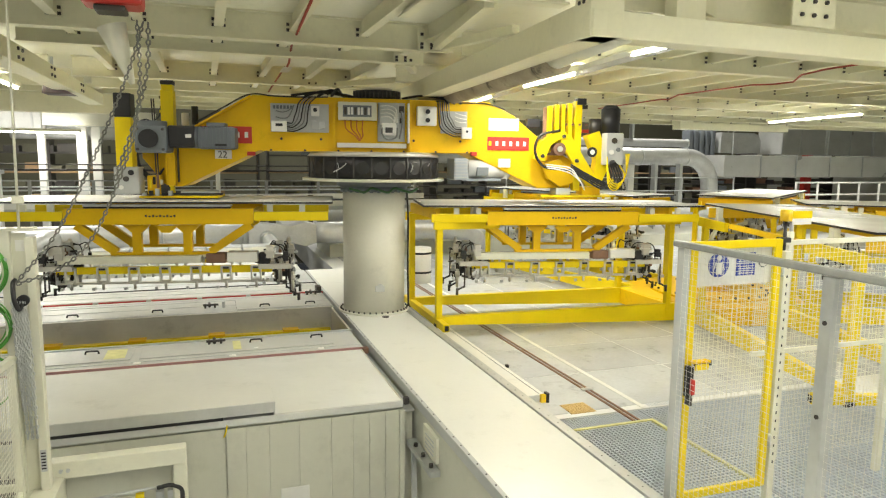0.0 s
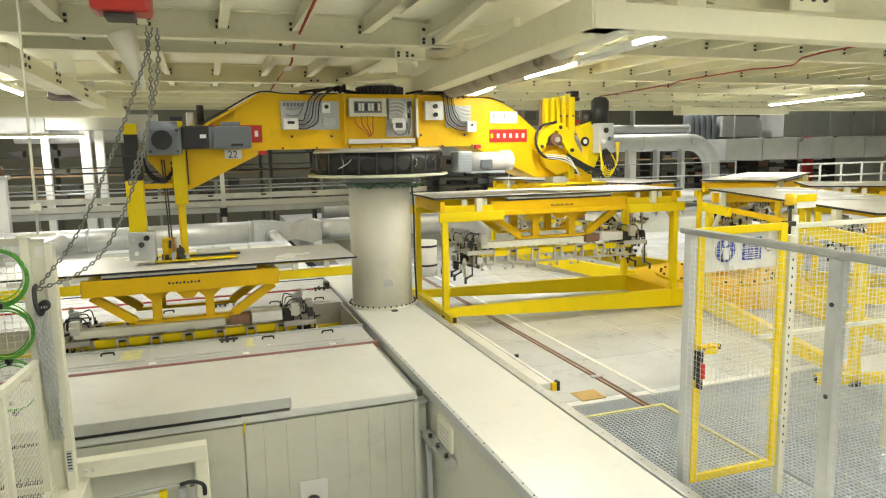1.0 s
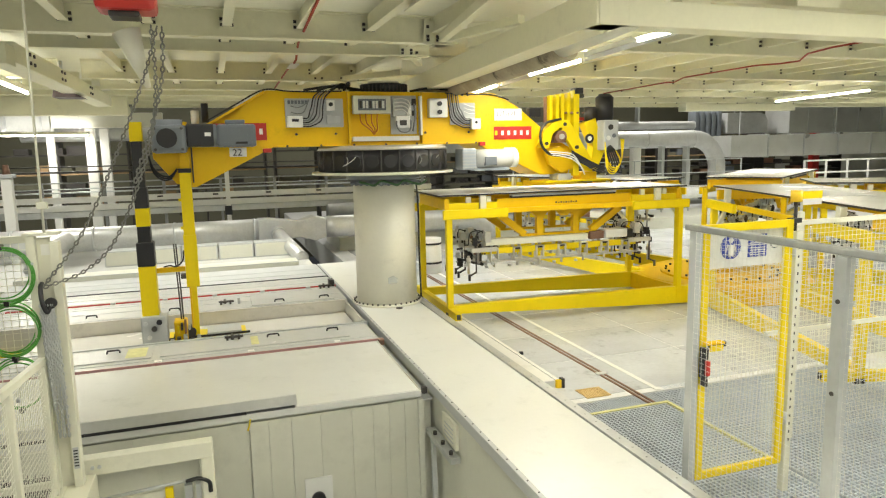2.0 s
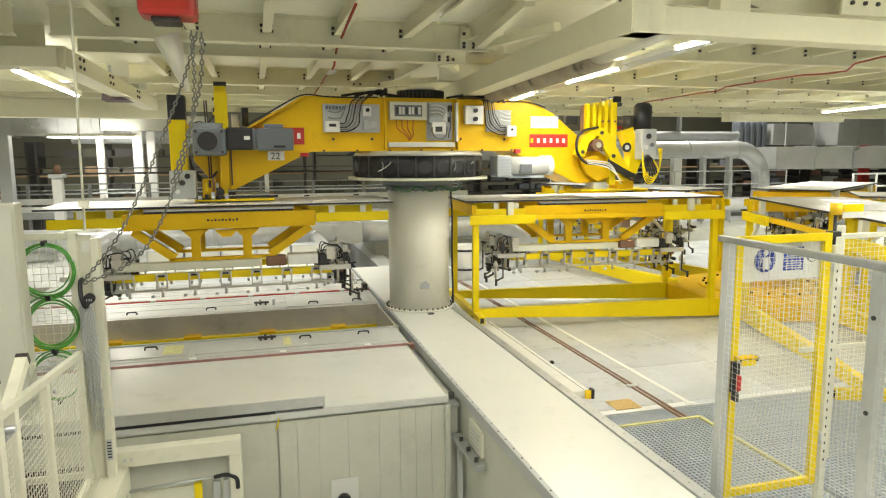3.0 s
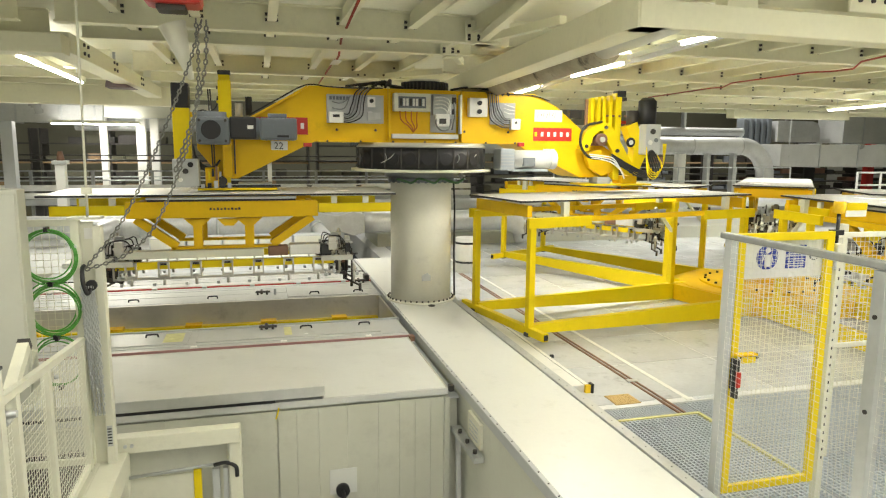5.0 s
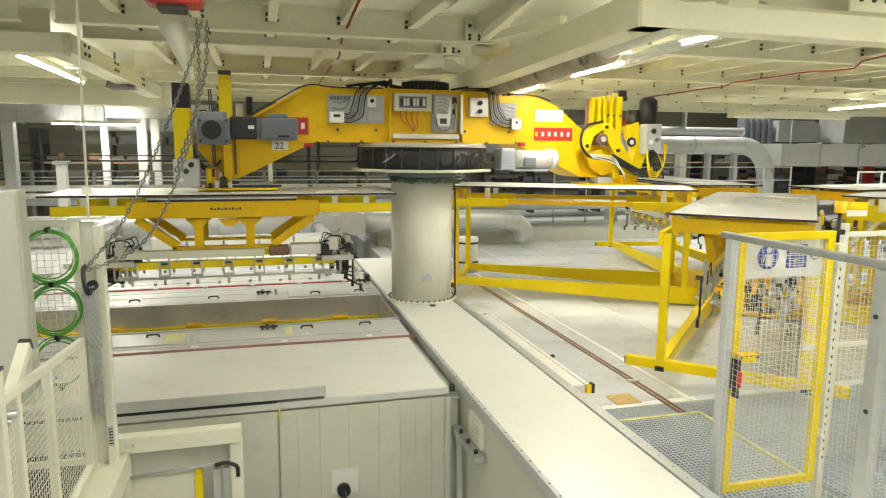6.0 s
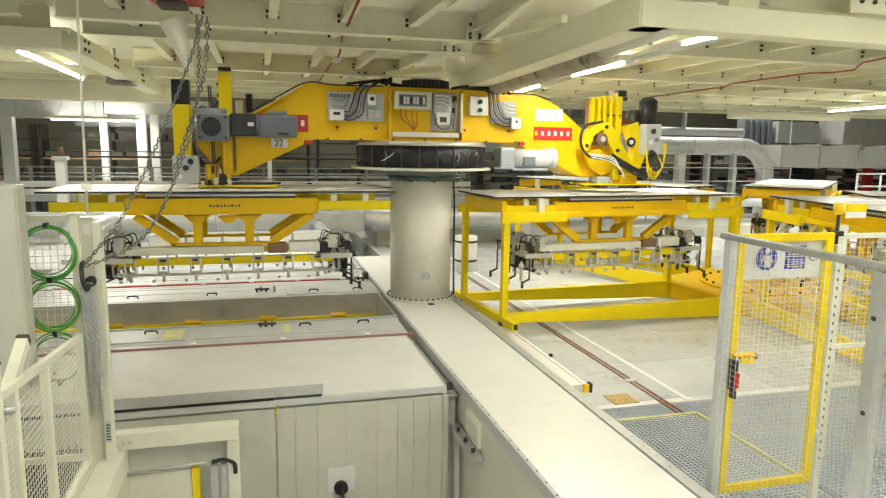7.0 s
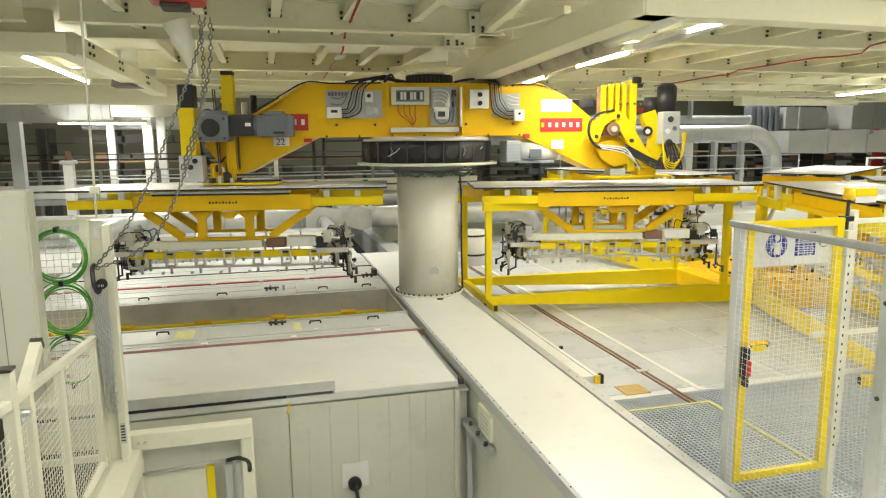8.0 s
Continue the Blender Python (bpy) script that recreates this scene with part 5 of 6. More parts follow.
grating("drain_grating", "small dark floor drain grating by the rail", 2.30, 2.80, -4.30, -3.90, 0.036, 0.036, 0.004)

fpl = thing("floor_plates", "pale worn floor plates with light joints", "floor", kind="structure")
plate_mesh = mesh_of("floor_plate", box(B(), -0.630, 0.630, -0.630, 0.630, -0.012, 0.0), FLOORP)
for i in range(12):
    for j in range(13):
        ob = new("floor_plate", plate_mesh)
        ob.parent = fpl
        ob.matrix_local = pose(1.56 + i * 1.284, -3.58 + j * 1.284, FLOOR_Z)

# ---- safety gate and fence ----
gate = thing("safety_gate", "yellow-framed wire mesh safety gate with a blue warning sign", "gate")
GY = -6.67
for a, b in ((0.78, 0.845), (1.58, 1.645)):
    part("stile", box(B(), a, b, GY - 0.02, GY + 0.02, -0.14, 1.90, 0.004), YELLOW2, gate)
part("rail", box(B(), 0.845, 1.58, GY - 0.02, GY + 0.02, -0.14, -0.08, 0.004), YELLOW2, gate)
part("rail", box(B(), 0.845, 1.58, GY - 0.02, GY + 0.02, 1.84, 1.90, 0.004), YELLOW2, gate)
part("mesh_infill", wire_mesh(B(), 0.845, 1.58, -0.08, 1.84, GY, 0.04, 0.036, 0.0012), MESHW, gate)
sg = part("sign_plate", box(B(), 0.85, 1.60, GY + 0.025, GY + 0.03, 1.55, 1.85), WHITE, gate, "white warning plate")
part("sign_disc", rod(B(), (1.07, GY + 0.024, 1.71), (1.07, GY + 0.018, 1.71), 0.095, 32), BLUE, sg, "blue mandatory disc")
for sx in (-1, 1):
    part("sign_figure", bar(B(), (1.07 + sx * 0.012, GY + 0.016, 1.645), (1.07 + sx * 0.022, GY + 0.016, 1.60 + 0.035), 0.012, 0.004), WHITE, sg)
    part("sign_figure", bar(B(), (1.07 + sx * 0.03, GY + 0.016, 1.735), (1.07 + sx * 0.05, GY + 0.016, 1.67), 0.010, 0.004), WHITE, sg)
for k in range(4):
    part("sign_line", box(B(), 1.255, 1.405, GY + 0.0165, GY + 0.018, 1.635 + 0.018 * k, 1.641 + 0.018 * k), WHITE, sg)
    part("sign_line", box(B(), 1.255, 1.385, GY + 0.0165, GY + 0.018, 1.73 + 0.016 * k, 1.735 + 0.016 * k), WHITE, sg)
part("sign_figure", box(B(), 1.045, 1.095, GY + 0.014, GY + 0.018, 1.64, 1.73, 0.008), WHITE, sg)
part("sign_figure", rod(B(), (1.07, GY + 0.018, 1.765), (1.07, GY + 0.014, 1.765), 0.022, 16), WHITE, sg)
part("sign_block", box(B(), 1.24, 1.42, GY + 0.018, GY + 0.024, 1.72, 1.80), BLUE, sg)
part("sign_block", box(B(), 1.24, 1.42, GY + 0.018, GY + 0.024, 1.62, 1.71), BLUE, sg)
part("sign_ring", rod(B(), (1.50, GY + 0.024, 1.72), (1.50, GY + 0.018, 1.72), 0.045, 24), GREY, sg)
part("sign_ring_face", rod(B(), (1.50, GY + 0.018, 1.72), (1.50, GY + 0.015, 1.72), 0.036, 24), WHITE, sg)
lk = part("lock_body", box(B(), 0.775, 0.82, GY - 0.08, GY - 0.02, 0.72, 0.96, 0.01), BLACK, gate, "black gate lock with a red grip")
part("lock_grip", box(B(), 0.782, 0.815, GY - 0.11, GY - 0.08, 0.75, 0.87, 0.008), RED, lk)
part("lock_bolt", box(B(), 0.85, 1.0, GY - 0.06, GY - 0.03, 0.95, 0.99, 0.005), BLACK, lk)
part("lock_flap", box(B(), 0.80, 0.96, GY - 0.09, GY - 0.03, 0.985, 1.0), AMBER, lk)
part("lock_lever", box(B(), 0.83, 0.95, GY - 0.085, GY - 0.07, 0.93, 0.975, 0.004), YELLOW2, lk)
part("lock_foot", box(B(), 0.785, 0.81, GY - 0.09, GY - 0.03, 0.66, 0.72, 0.004), DARK, lk)
for hz in (0.2, 1.6):
    part("hinge", rod(B(), (1.66, GY - 0.02, hz), (1.66, GY - 0.02, hz + 0.1), 0.016, 10), GALV, gate)

fence = thing("machine_fence", "galvanised posts and wire mesh fence beside the gate", "fence")
part("post", box(B(), 0.70, 0.76, GY - 0.04, GY + 0.04, FLOOR_Z, 1.88, 0.006), LGREY, fence)
part("post", box(B(), 1.67, 1.73, GY - 0.03, GY + 0.03, FLOOR_Z, 1.80, 0.006), CREAM, fence)
part("post", box(B(), 2.52, 2.58, GY + 0.75, GY + 0.81, FLOOR_Z, 1.85, 0.006), CREAM, fence)
part("top_rail", box(B(), 0.66, 0.72, -9.4, GY + 0.05, 1.865, 1.912, 0.012), RAILG, fence)
part("post", box(B(), 0.655, 0.725, -8.01, -7.93, FLOOR_Z, 1.86, 0.006), GALV, fence)
part("post", box(B(), 0.655, 0.725, -9.40, -9.32, FLOOR_Z, 1.86, 0.006), GALV, fence)
part("mesh_infill", wire_mesh(B(), -7.93, -6.72, -0.10, 1.86, 0.69, 0.05, 0.042, 0.0009, "y"), MESHW, fence)
part("mesh_infill", wire_mesh(B(), -9.32, -8.01, -0.10, 1.86, 0.69, 0.05, 0.042, 0.0009, "y"), MESHW, fence)
part("mesh_infill", wire_mesh(B(), 1.73, 3.3, -0.10, 1.80, GY + 0.3, 0.045, 0.04, 0.0014), MESHW, fence)
part("mid_rail", box(B(), 1.73, 3.3, GY + 0.29, GY + 0.32, 0.85, 0.89, 0.004), CREAM, fence)
part("top_rail", box(B(), 1.73, 3.3, GY + 0.28, GY + 0.33, 1.80, 1.84, 0.004), CREAM, fence)
part("post", box(B(), 3.3, 3.36, GY + 0.27, GY + 0.33, FLOOR_Z, 1.84, 0.006), CREAM, fence)

for k in range(24):
    part("post_slot", box(B(), 1.695, 1.705, GY - 0.033, GY - 0.029, 0.05 + k * 0.07, 0.072 + k * 0.07), BLACK, fence)
for z in (0.35, 1.05, 1.6):
    part("rail_bolt", rod(B(), (0.66, -7.97, z), (0.648, -7.97, z), 0.014, 8), DARK, fence)
sl = thing("signal_lamp", "amber signal lamp on a black stalk by the gate", "lamp")
part("stalk", rod(B(), (1.74, GY + 0.06, 1.70), (1.74, GY + 0.06, 2.03), 0.014, 10), BLACK, sl)
part("bracket", box(B(), 1.69, 1.78, GY + 0.03, GY + 0.10, 1.86, 1.90, 0.005), BLACK, sl)
part("lens", rod(B(), (1.74, GY + 0.06, 2.03), (1.74, GY + 0.06, 2.12), 0.045, 20), AMBER, sl, "amber lens")
part("label_card", box(B(), 1.80, 2.0, GY + 0.055, GY + 0.06, 2.0, 2.11), WHITE, sl)
part("label_stripe", box(B(), 1.80, 2.0, GY + 0.052, GY + 0.055, 2.05, 2.11), YELLOW2, sl)

# ---- near platform with railing, post and hoist ----
pl = thing("platform", "grated maintenance platform beside the pit", "platform", kind="structure")
gb_ = B()
for i in range(30):
    box(gb_, -5.6 + i * 0.054, -5.594 + i * 0.054, -9, -4.9, -0.06, -0.02)
for i in range(78):
    box(gb_, -5.6, -4.0, -9 + i * 0.0525, -8.994 + i * 0.0525, -0.058, -0.024)
part("grating", gb_, DARK, pl)
part("edge_beam", box(B(), -4.0, -3.90, -9, -4.9, -0.22, 0.0, 0.008), CREAM, pl)
part("toe_beam", box(B(), -3.90, -3.72, -5.9, -5.1, -0.20, 0.0, 0.008), CREAM, pl)
part("support_leg", box(B(), -3.98, -3.88, -5.4, -5.3, PIT_Z, -0.22), CREAM, pl)

po = thing("portal_post", "cream steel box post with a hose and a chain hook", "post")
part("profile", box(B(), -3.985, -3.925, -5.30, -5.22, -0.02, 1.95, 0.006), CREAM, po)
part("profile", box(B(), -3.835, -3.775, -5.30, -5.20, -0.02, 1.90, 0.006), CREAM, po)
part("web_plate", box(B(), -3.925, -3.835, -5.25, -5.235, -0.02, 1.93), CREAM, po)
part("head_plate", box(B(), -4.0, -3.765, -5.31, -5.19, 1.95, 1.97, 0.004), CREAM, po)
part("type_plate", box(B(), -3.90, -3.84, -5.252, -5.25, 1.80, 1.88), WHITE, po)
part("vent_label", box(B(), -3.825, -3.785, -5.303, -5.30, 0.15, 0.32), LGREY, po)
for k in range(6):
    part("vent_slot", box(B(), -3.82, -3.79, -5.306, -5.303, 0.17 + k * 0.024, 0.18 + k * 0.024), BLACK, po)
for z in (0.25, 0.9, 1.75):
    part("bolt", rod(B(), (-3.955, -5.30, z), (-3.955, -5.312, z), 0.012, 8), GALV, po)
hk = B()
pipe_run(hk, curve_points([(-3.905, -5.30, 1.60), (-3.905, -5.36, 1.58), (-3.895, -5.40, 1.48), (-3.875, -5.38, 1.40), (-3.855, -5.36, 1.44)], 5), 0.016, 10)
part("hook", hk, BLACK, po, "black load hook")
part("hook_wheel", rod(B(), (-3.85, -5.34, 1.46), (-3.85, -5.37, 1.46), 0.04, 20), BLACK, po)


def chain(points, pitch=0.029, wire=0.0058, name="chain", mat=CHAIN, parent=None):
    pts = curve_points(points, 40)
    bm = B()
    done, flip = 0.0, 0
    last = pts[0]
    for a, b in zip(pts[:-1], pts[1:]):
        done += (b - a).length
        if (b - last).length >= pitch:
            d = (b - last).normalized()
            q = d.to_track_quat("X", "Z") @ Euler((math.pi / 2 * (flip % 2), 0, 0)).to_quaternion()
            c = (last + b) / 2
            L, W = pitch * 0.62, pitch * 0.38
            ring = [c + q @ Vector((L * math.cos(u), W * math.sin(u), 0)) for u in [2 * math.pi * k / 8 for k in range(8)]]
            for k in range(8):
                rod(bm, ring[k], ring[(k + 1) % 8], wire, 5)
            last, flip = b, flip + 1
    return part(name, bm, mat, parent)


ho = thing("chain_hoist", "red chain hoist under the ceiling with hanging load chains", "hoist")
part("body", box(B(), -3.36, -2.97, -5.58, -5.27, 3.50, 3.84, 0.04), RED, ho, "red hoist body")
part("lower_cover", box(B(), -3.28, -3.08, -5.53, -5.32, 3.46, 3.50, 0.015), DARK, ho)
part("trolley", box(B(), -3.30, -3.05, -5.5, -5.35, 3.84, 4.06), DARK, ho)
part("chain_bag", rod(B(), (-3.20, -5.28, 3.40), (-3.08, -5.28, 3.0), 0.10, 16, 0.02), CREAM, ho, "pale cloth chain bag")
chain([(-2.98, -5.42, 3.42), (-3.10, -5.42, 3.05), (-3.35, -5.42, 2.45), (-3.60, -5.41, 1.95), (-3.87, -5.40, 1.60)], parent=ho)
chain([(-3.02, -5.44, 3.42), (-3.02, -5.44, 3.0), (-3.10, -5.44, 2.55), (-3.35, -5.43, 1.95), (-3.58, -5.42, 1.70), (-3.89, -5.40, 1.58)], parent=ho)
chain([(-2.95, -5.40, 3.42), (-2.97, -5.40, 3.1), (-3.06, -5.40, 2.75), (-3.22, -5.40, 2.3)], 0.034, 0.0065, parent=ho)
for k in range(9):
    chain([(-3.915 + 0.009 * k, -5.36, 1.46), (-3.915 + 0.011 * k, -5.345 - 0.012 * (k % 2), 1.1), (-3.905 + 0.010 * k, -5.345, 0.85 - 0.22 * (k % 3))], 0.026, 0.006, mat=GALV, parent=ho)
pc = thing("pendant_cord", "thin pale pendant cord hanging from the ceiling", "cord")
part("cord", rod(B(), (-3.80, -5.42, 4.06), (-3.83, -5.42, 1.98), 0.009, 8), CREAM, pc)
part("cord_block", box(B(), -3.86, -3.79, -5.44, -5.40, 2.15, 2.20, 0.006), CREAM, pc)

ra = thing("railing", "cream steel railing with mesh infill along the platform", "railing")
part("top_rail", bar(B(), (-3.95, -5.31, 1.03), (-3.95, -9.0, 1.36), 0.045, 0.045), CREAM, ra)
part("baluster", box(B(), -3.975, -3.925, -6.27, -6.21, 0.0, 1.10, 0.004), CREAM, ra)
part("baluster", box(B(), -3.98, -3.92, -6.86, -6.80, 0.0, 1.15, 0.004), CREAM, ra)
part("baluster", box(B(), -3.975, -3.925, -5.40, -5.35, 0.0, 1.03, 0.004), CREAM, ra)
part("capped_post", box(B(), -3.98, -3.92, -7.10, -7.03, 0.0, 1.36, 0.004), CREAM, ra)
part("post_cap", box(B(), -3.985, -3.915, -7.105, -7.025, 1.36, 1.378, 0.004), DARK, ra, "dark post cap")
part("lean_tube", bar(B(), (-3.99, -6.74, 1.13), (-4.0, -6.42, 1.31), 0.062, 0.062), CREAM, ra)
part("tube_cap", bar(B(), (-4.0, -6.421, 1.31), (-4.0, -6.395, 1.325), 0.066, 0.066), DARK, ra, "dark tube cap")
part("bottom_rail", box(B(), -3.97, -3.93, -9.0, -5.3, 0.02, 0.06, 0.003), CREAM, ra)
part("mesh_infill", wire_mesh(B(), -9.0, -5.32, 0.06, 1.04, -3.95, 0.042, 0.040, 0.0018, "y"), CREAM, ra)
part("clamp", rod(B(), (-4.02, -6.99, 1.10), (-3.88, -6.99, 1.10), 0.02, 10), GALV, ra)
part("clamp", rod(B(), (-3.93, -7.02, 1.06), (-3.93, -6.90, 1.06), 0.018, 10), GALV, ra)
part("clamp_bolt", rod(B(), (-3.90, -6.24, 1.045), (-3.88, -6.24, 1.045), 0.014, 8), GALV, ra)

mf = thing("hose_rack_fence", "cream mesh fence panel with coiled green hoses hung on it", "fence")
part("frame", box(B(), -5.5, -3.99, -5.26, -5.22, 1.90, 1.95, 0.004), CREAM, mf)
part("frame", box(B(), -5.5, -3.99, -5.26, -5.22, 0.0, 0.05, 0.004), CREAM, mf)
part("post", box(B(), -5.55, -5.5, -5.27, -5.21, 0.0, 1.95, 0.004), CREAM, mf)
part("mesh_infill", wire_mesh(B(), -5.5, -3.99, 0.05, 1.90, -5.24, 0.05, 0.05, 0.002), CREAM, mf)
part("stay", bar(B(), (-4.55, -5.5, 0.15), (-4.25, -5.45, 1.02), 0.07, 0.07), CREAM, mf)


def hose_coil(x, z, r, turns):
    t = thing("hose_coil", "coiled glossy green hose tied with a black strap", "hose", group="hose coils")
    rnd = random.Random(int(z * 100))
    for k in range(turns):
        rr, dx, dz = r * rnd.uniform(0.84, 1.03), rnd.uniform(-0.014, 0.014), rnd.uniform(-0.014, 0.014)
        bm = B()
        pts = [(x + dx + rr * math.cos(a), -5.275 - 0.010 * k, z + dz + 1.08 * rr * math.sin(a)) for a in [2 * math.pi * i / 40 for i in range(41)]]
        pipe_run(bm, pts, 0.0055, 8)
        part("turn", bm, GREEN, t)
    part("strap", box(B(), x - 0.012, x + 0.012, -5.335, -5.26, z + r * 0.98, z + r * 1.16), BLACK, t)
    part("strap", box(B(), x - 0.012, x + 0.012, -5.335, -5.26, z - r * 1.16, z - r * 0.98), BLACK, t)


hose_coil(-4.14, 1.68, 0.19, 6)
hose_coil(-4.13, 1.27, 0.19, 6)
hose_coil(-4.12, 0.86, 0.18, 3)

cb_ = thing("control_locker", "tall grey-green sheet-metal control locker", "cabinet")
part("body", box(B(), -5.3, -4.245, -5.52, -5.345, 0.62, 2.19, 0.012), ENCL, cb_)
part("door", box(B(), -5.28, -4.26, -5.535, -5.52, 0.65, 2.16, 0.006), ENCL, cb_)
part("hinge_seam", box(B(), -4.47, -4.466, -5.538, -5.535, 0.66, 2.15), GREY, cb_)
part("stand", box(B(), -5.2, -4.6, -5.5, -5.36, -0.02, 0.62), DARK, cb_)

# ---- far hall ----
bp = thing("extract_pipe", "large silver round extract pipe with an elbow", "duct")
bm = B()
pipe_run(bm, [(5.0, 12, 2.66), (10, 12, 2.66), (15.8, 12, 2.66)] + [(15.8 + 1.2 * math.sin(a), 12, 2.66 - 1.2 + 1.2 * math.cos(a)) for a in [math.pi / 2 * k / 8 for k in range(1, 9)]] + [(17.0, 12, -0.4)], 0.34, 28)
part("tube", bm, DUCT, bp)
for xx in (7.5, 10.5, 13.5, 15.7):
    part("joint_ring", rod(B(), (xx - 0.03, 12, 2.66), (xx + 0.03, 12, 2.66), 0.355, 28), DUCT, bp)

up_ = thing("upper_pipe", "slim silver pipe above the extract pipe", "duct")
part("tube", rod(B(), (5.0, 12.6, 3.22), (16.2, 12.6, 3.22), 0.16, 24), DUCT, up_)
part("end_cap", rod(B(), (16.2, 12.6, 3.22), (16.26, 12.6, 3.22), 0.18, 24), GALV, up_)
part("support", box(B(), 13.5, 13.6, 12.5, 12.7, 3.38, 8.85), GALV, up_)
du = thing("air_duct", "square galvanised air duct on the far side of the hall", "duct")
for k in range(6):
    part("section", box(B(), 17.25 + k * 1.9, 19.10 + k * 1.9, 11.5, 12.6, 1.88, 2.76, 0.01), ADUCT, du)
    part("flange", box(B(), 19.11 + k * 1.9, 19.15 + k * 1.9, 11.46, 12.64, 1.84, 2.80), GALV, du)
for k in range(4):
    part("hanger", rod(B(), (18.0 + k * 2.6, 11.9, 2.74), (18.0 + k * 2.6, 11.9, 8.85), 0.02, 8), GALV, du)
    part("hanger", rod(B(), (19.6 + k * 2.6, 14.0, 3.7), (19.6 + k * 2.6, 14.0, 8.85), 0.02, 8), GALV, du)
for k in range(5):
    part("flexible_fold", box(B(), 17.4 + k * 0.30, 17.64 + k * 0.30, 13.9, 14.4, 2.3, 3.85, 0.06), GREY, du, "dark pleated connector")
part("bend", prism(B(), [(19.05, 2.88), (21.3, 2.88), (21.3, 3.45), (21.15, 3.70), (20.9, 3.78), (19.05, 3.78)], 13.8, 14.9, 0.02), DUCT, du)
part("upper_section", box(B(), 21.9, 29.0, 13.2, 14.6, 2.85, 4.0, 0.01), ADUCT, du)
for k in range(4):
    part("section_seam", box(B(), 23.0 + k * 1.5, 23.04 + k * 1.5, 13.17, 13.2, 2.83, 4.02), GALV, du)

hd = thing("low_duct", "long silver duct along the far platform", "duct")
bm = B()
pipe_run(bm, [(-13, 8, 0.42), (-4.0, 8, 0.42), (-1.6, 8, 0.42)], 0.30, 24)
part("tube", bm, DUCT, hd)
bm = B()
prism(bm, [(-1.6, 0.12), (-1.3, 0.10), (-0.5, 0.18), (-0.1, 0.06), (0.2, 0.14), (0.2, 0.66), (-0.1, 0.74), (-0.5, 0.62), (-1.3, 0.72), (-1.6, 0.72)], 7.72, 8.28, 0.02)
part("box_section", bm, DUCT, hd)
part("branch", rod(B(), (-1.15, 7.85, 0.36), (-0.75, 5.6, -0.06), 0.17, 20), DUCT, hd)
part("branch_collar", rod(B(), (-1.12, 7.68, 0.33), (-1.09, 7.52, 0.30), 0.20, 20), GALV, hd)
for xx, r_ in ((-4.6, 0.14), (-3.0, 0.16), (-2.4, 0.12)):
    part("stub", rod(B(), (xx, 8, 0.25), (xx, 8, -0.10), r_, 16), DUCT, hd)
bm = B()
pipe_run(bm, curve_points([(-6.2, 7.9, 0.42), (-6.3, 7.2, 0.40), (-6.5, 6.6, 0.25), (-6.6, 6.3, -0.1)], 6), 0.24, 20)
part("elbow", bm, DUCT, hd)
for k in range(5):
    dc = thing("low_cabinet", "pale grey low cabinet standing behind the silver duct", "cabinet", group="low cabinets")
    part("body", box(B(), -5.2 + k * 0.85, -4.38 + k * 0.85, 6.5, 7.0, -0.10, 0.27, 0.01), LGREY, dc)
    part("door", box(B(), -5.17 + k * 0.85, -4.41 + k * 0.85, 6.485, 6.5, -0.07, 0.24, 0.006), ENCL, dc)
bm = B()
pipe_run(bm, curve_points([(0.2, 8, 0.40), (2.0, 8, 0.40), (4.2, 8, 0.40), (4.9, 8, 0.2), (5.1, 8, -0.2)], 6), 0.30, 24)
part("tube", bm, DUCT, hd)
for xx in (-9, -7.4, -5.6, -3.7, -1.7):
    part("joint_ring", rod(B(), (xx - 0.03, 8, 0.42), (xx + 0.03, 8, 0.42), 0.315, 24), GALV, hd)
bm = B()
pipe_run(bm, [(0.5, 9.2, 0.75), (9.0, 9.2, 0.75), (29.5, 9.2, 0.75)], 0.20, 20)
part("tube", bm, DUCT, hd)

for xx, w in ((-7.22, 0.18), (-6.2, 0.27), (-5.8, 0.24)):
    fp = thing("hall_post", "bright white steel hall post", "post", group="hall posts")
    part("shaft", box(B(), xx, xx + w, 11.9, 12.15, -0.1, 3.3, 0.01), WHITE, fp)
    part("foot", box(B(), xx - 0.05, xx + w + 0.05, 11.85, 12.2, -0.1, -0.06), WHITE, fp)
lp_ = thing("hall_post", "wide pale grey hall pillar", "post", group="hall posts")
part("shaft", box(B(), -9.12, -8.83, 9.5, 9.8, -0.1, 3.1, 0.01), LGREY, lp_)
part("foot", box(B(), -9.2, -8.75, 9.42, 9.88, -0.1, 0.0), LGREY, lp_)
mu = thing("machine_unit", "small white machine unit with a dark head behind the boards", "machine")
part("body", box(B(), -7.74, -7.50, 8.9, 9.15, -0.1, 2.02, 0.02), WHITE, mu)
part("shoulder", box(B(), -7.80, -7.44, 8.85, 9.2, 1.98, 2.08, 0.02), LGREY, mu)
part("head", rod(B(), (-7.61, 9.0, 2.08), (-7.61, 9.0, 2.32), 0.10, 16, 0.06), RUST, mu, "brown head")
hb_ = thing("hall_beam", "pale duct and beam run across the far hall", "duct")
part("beam", box(B(), -7.0, -4.0, 11.6, 12.0, 3.32, 3.75, 0.01), CREAM, hb_)
part("box_duct", box(B(), -14, -7.05, 11.7, 12.3, 3.14, 3.72, 0.01), ADUCT, hb_)
for xx in (-9.4, -8.2, -7.3):
    part("duct_flange", box(B(), xx, xx + 0.05, 11.68, 12.32, 3.11, 3.75), GALV, hb_)
part("round_duct", rod(B(), (-8, 12.5, 3.15), (-4, 12.5, 3.15), 0.22, 20), DUCT, hb_)

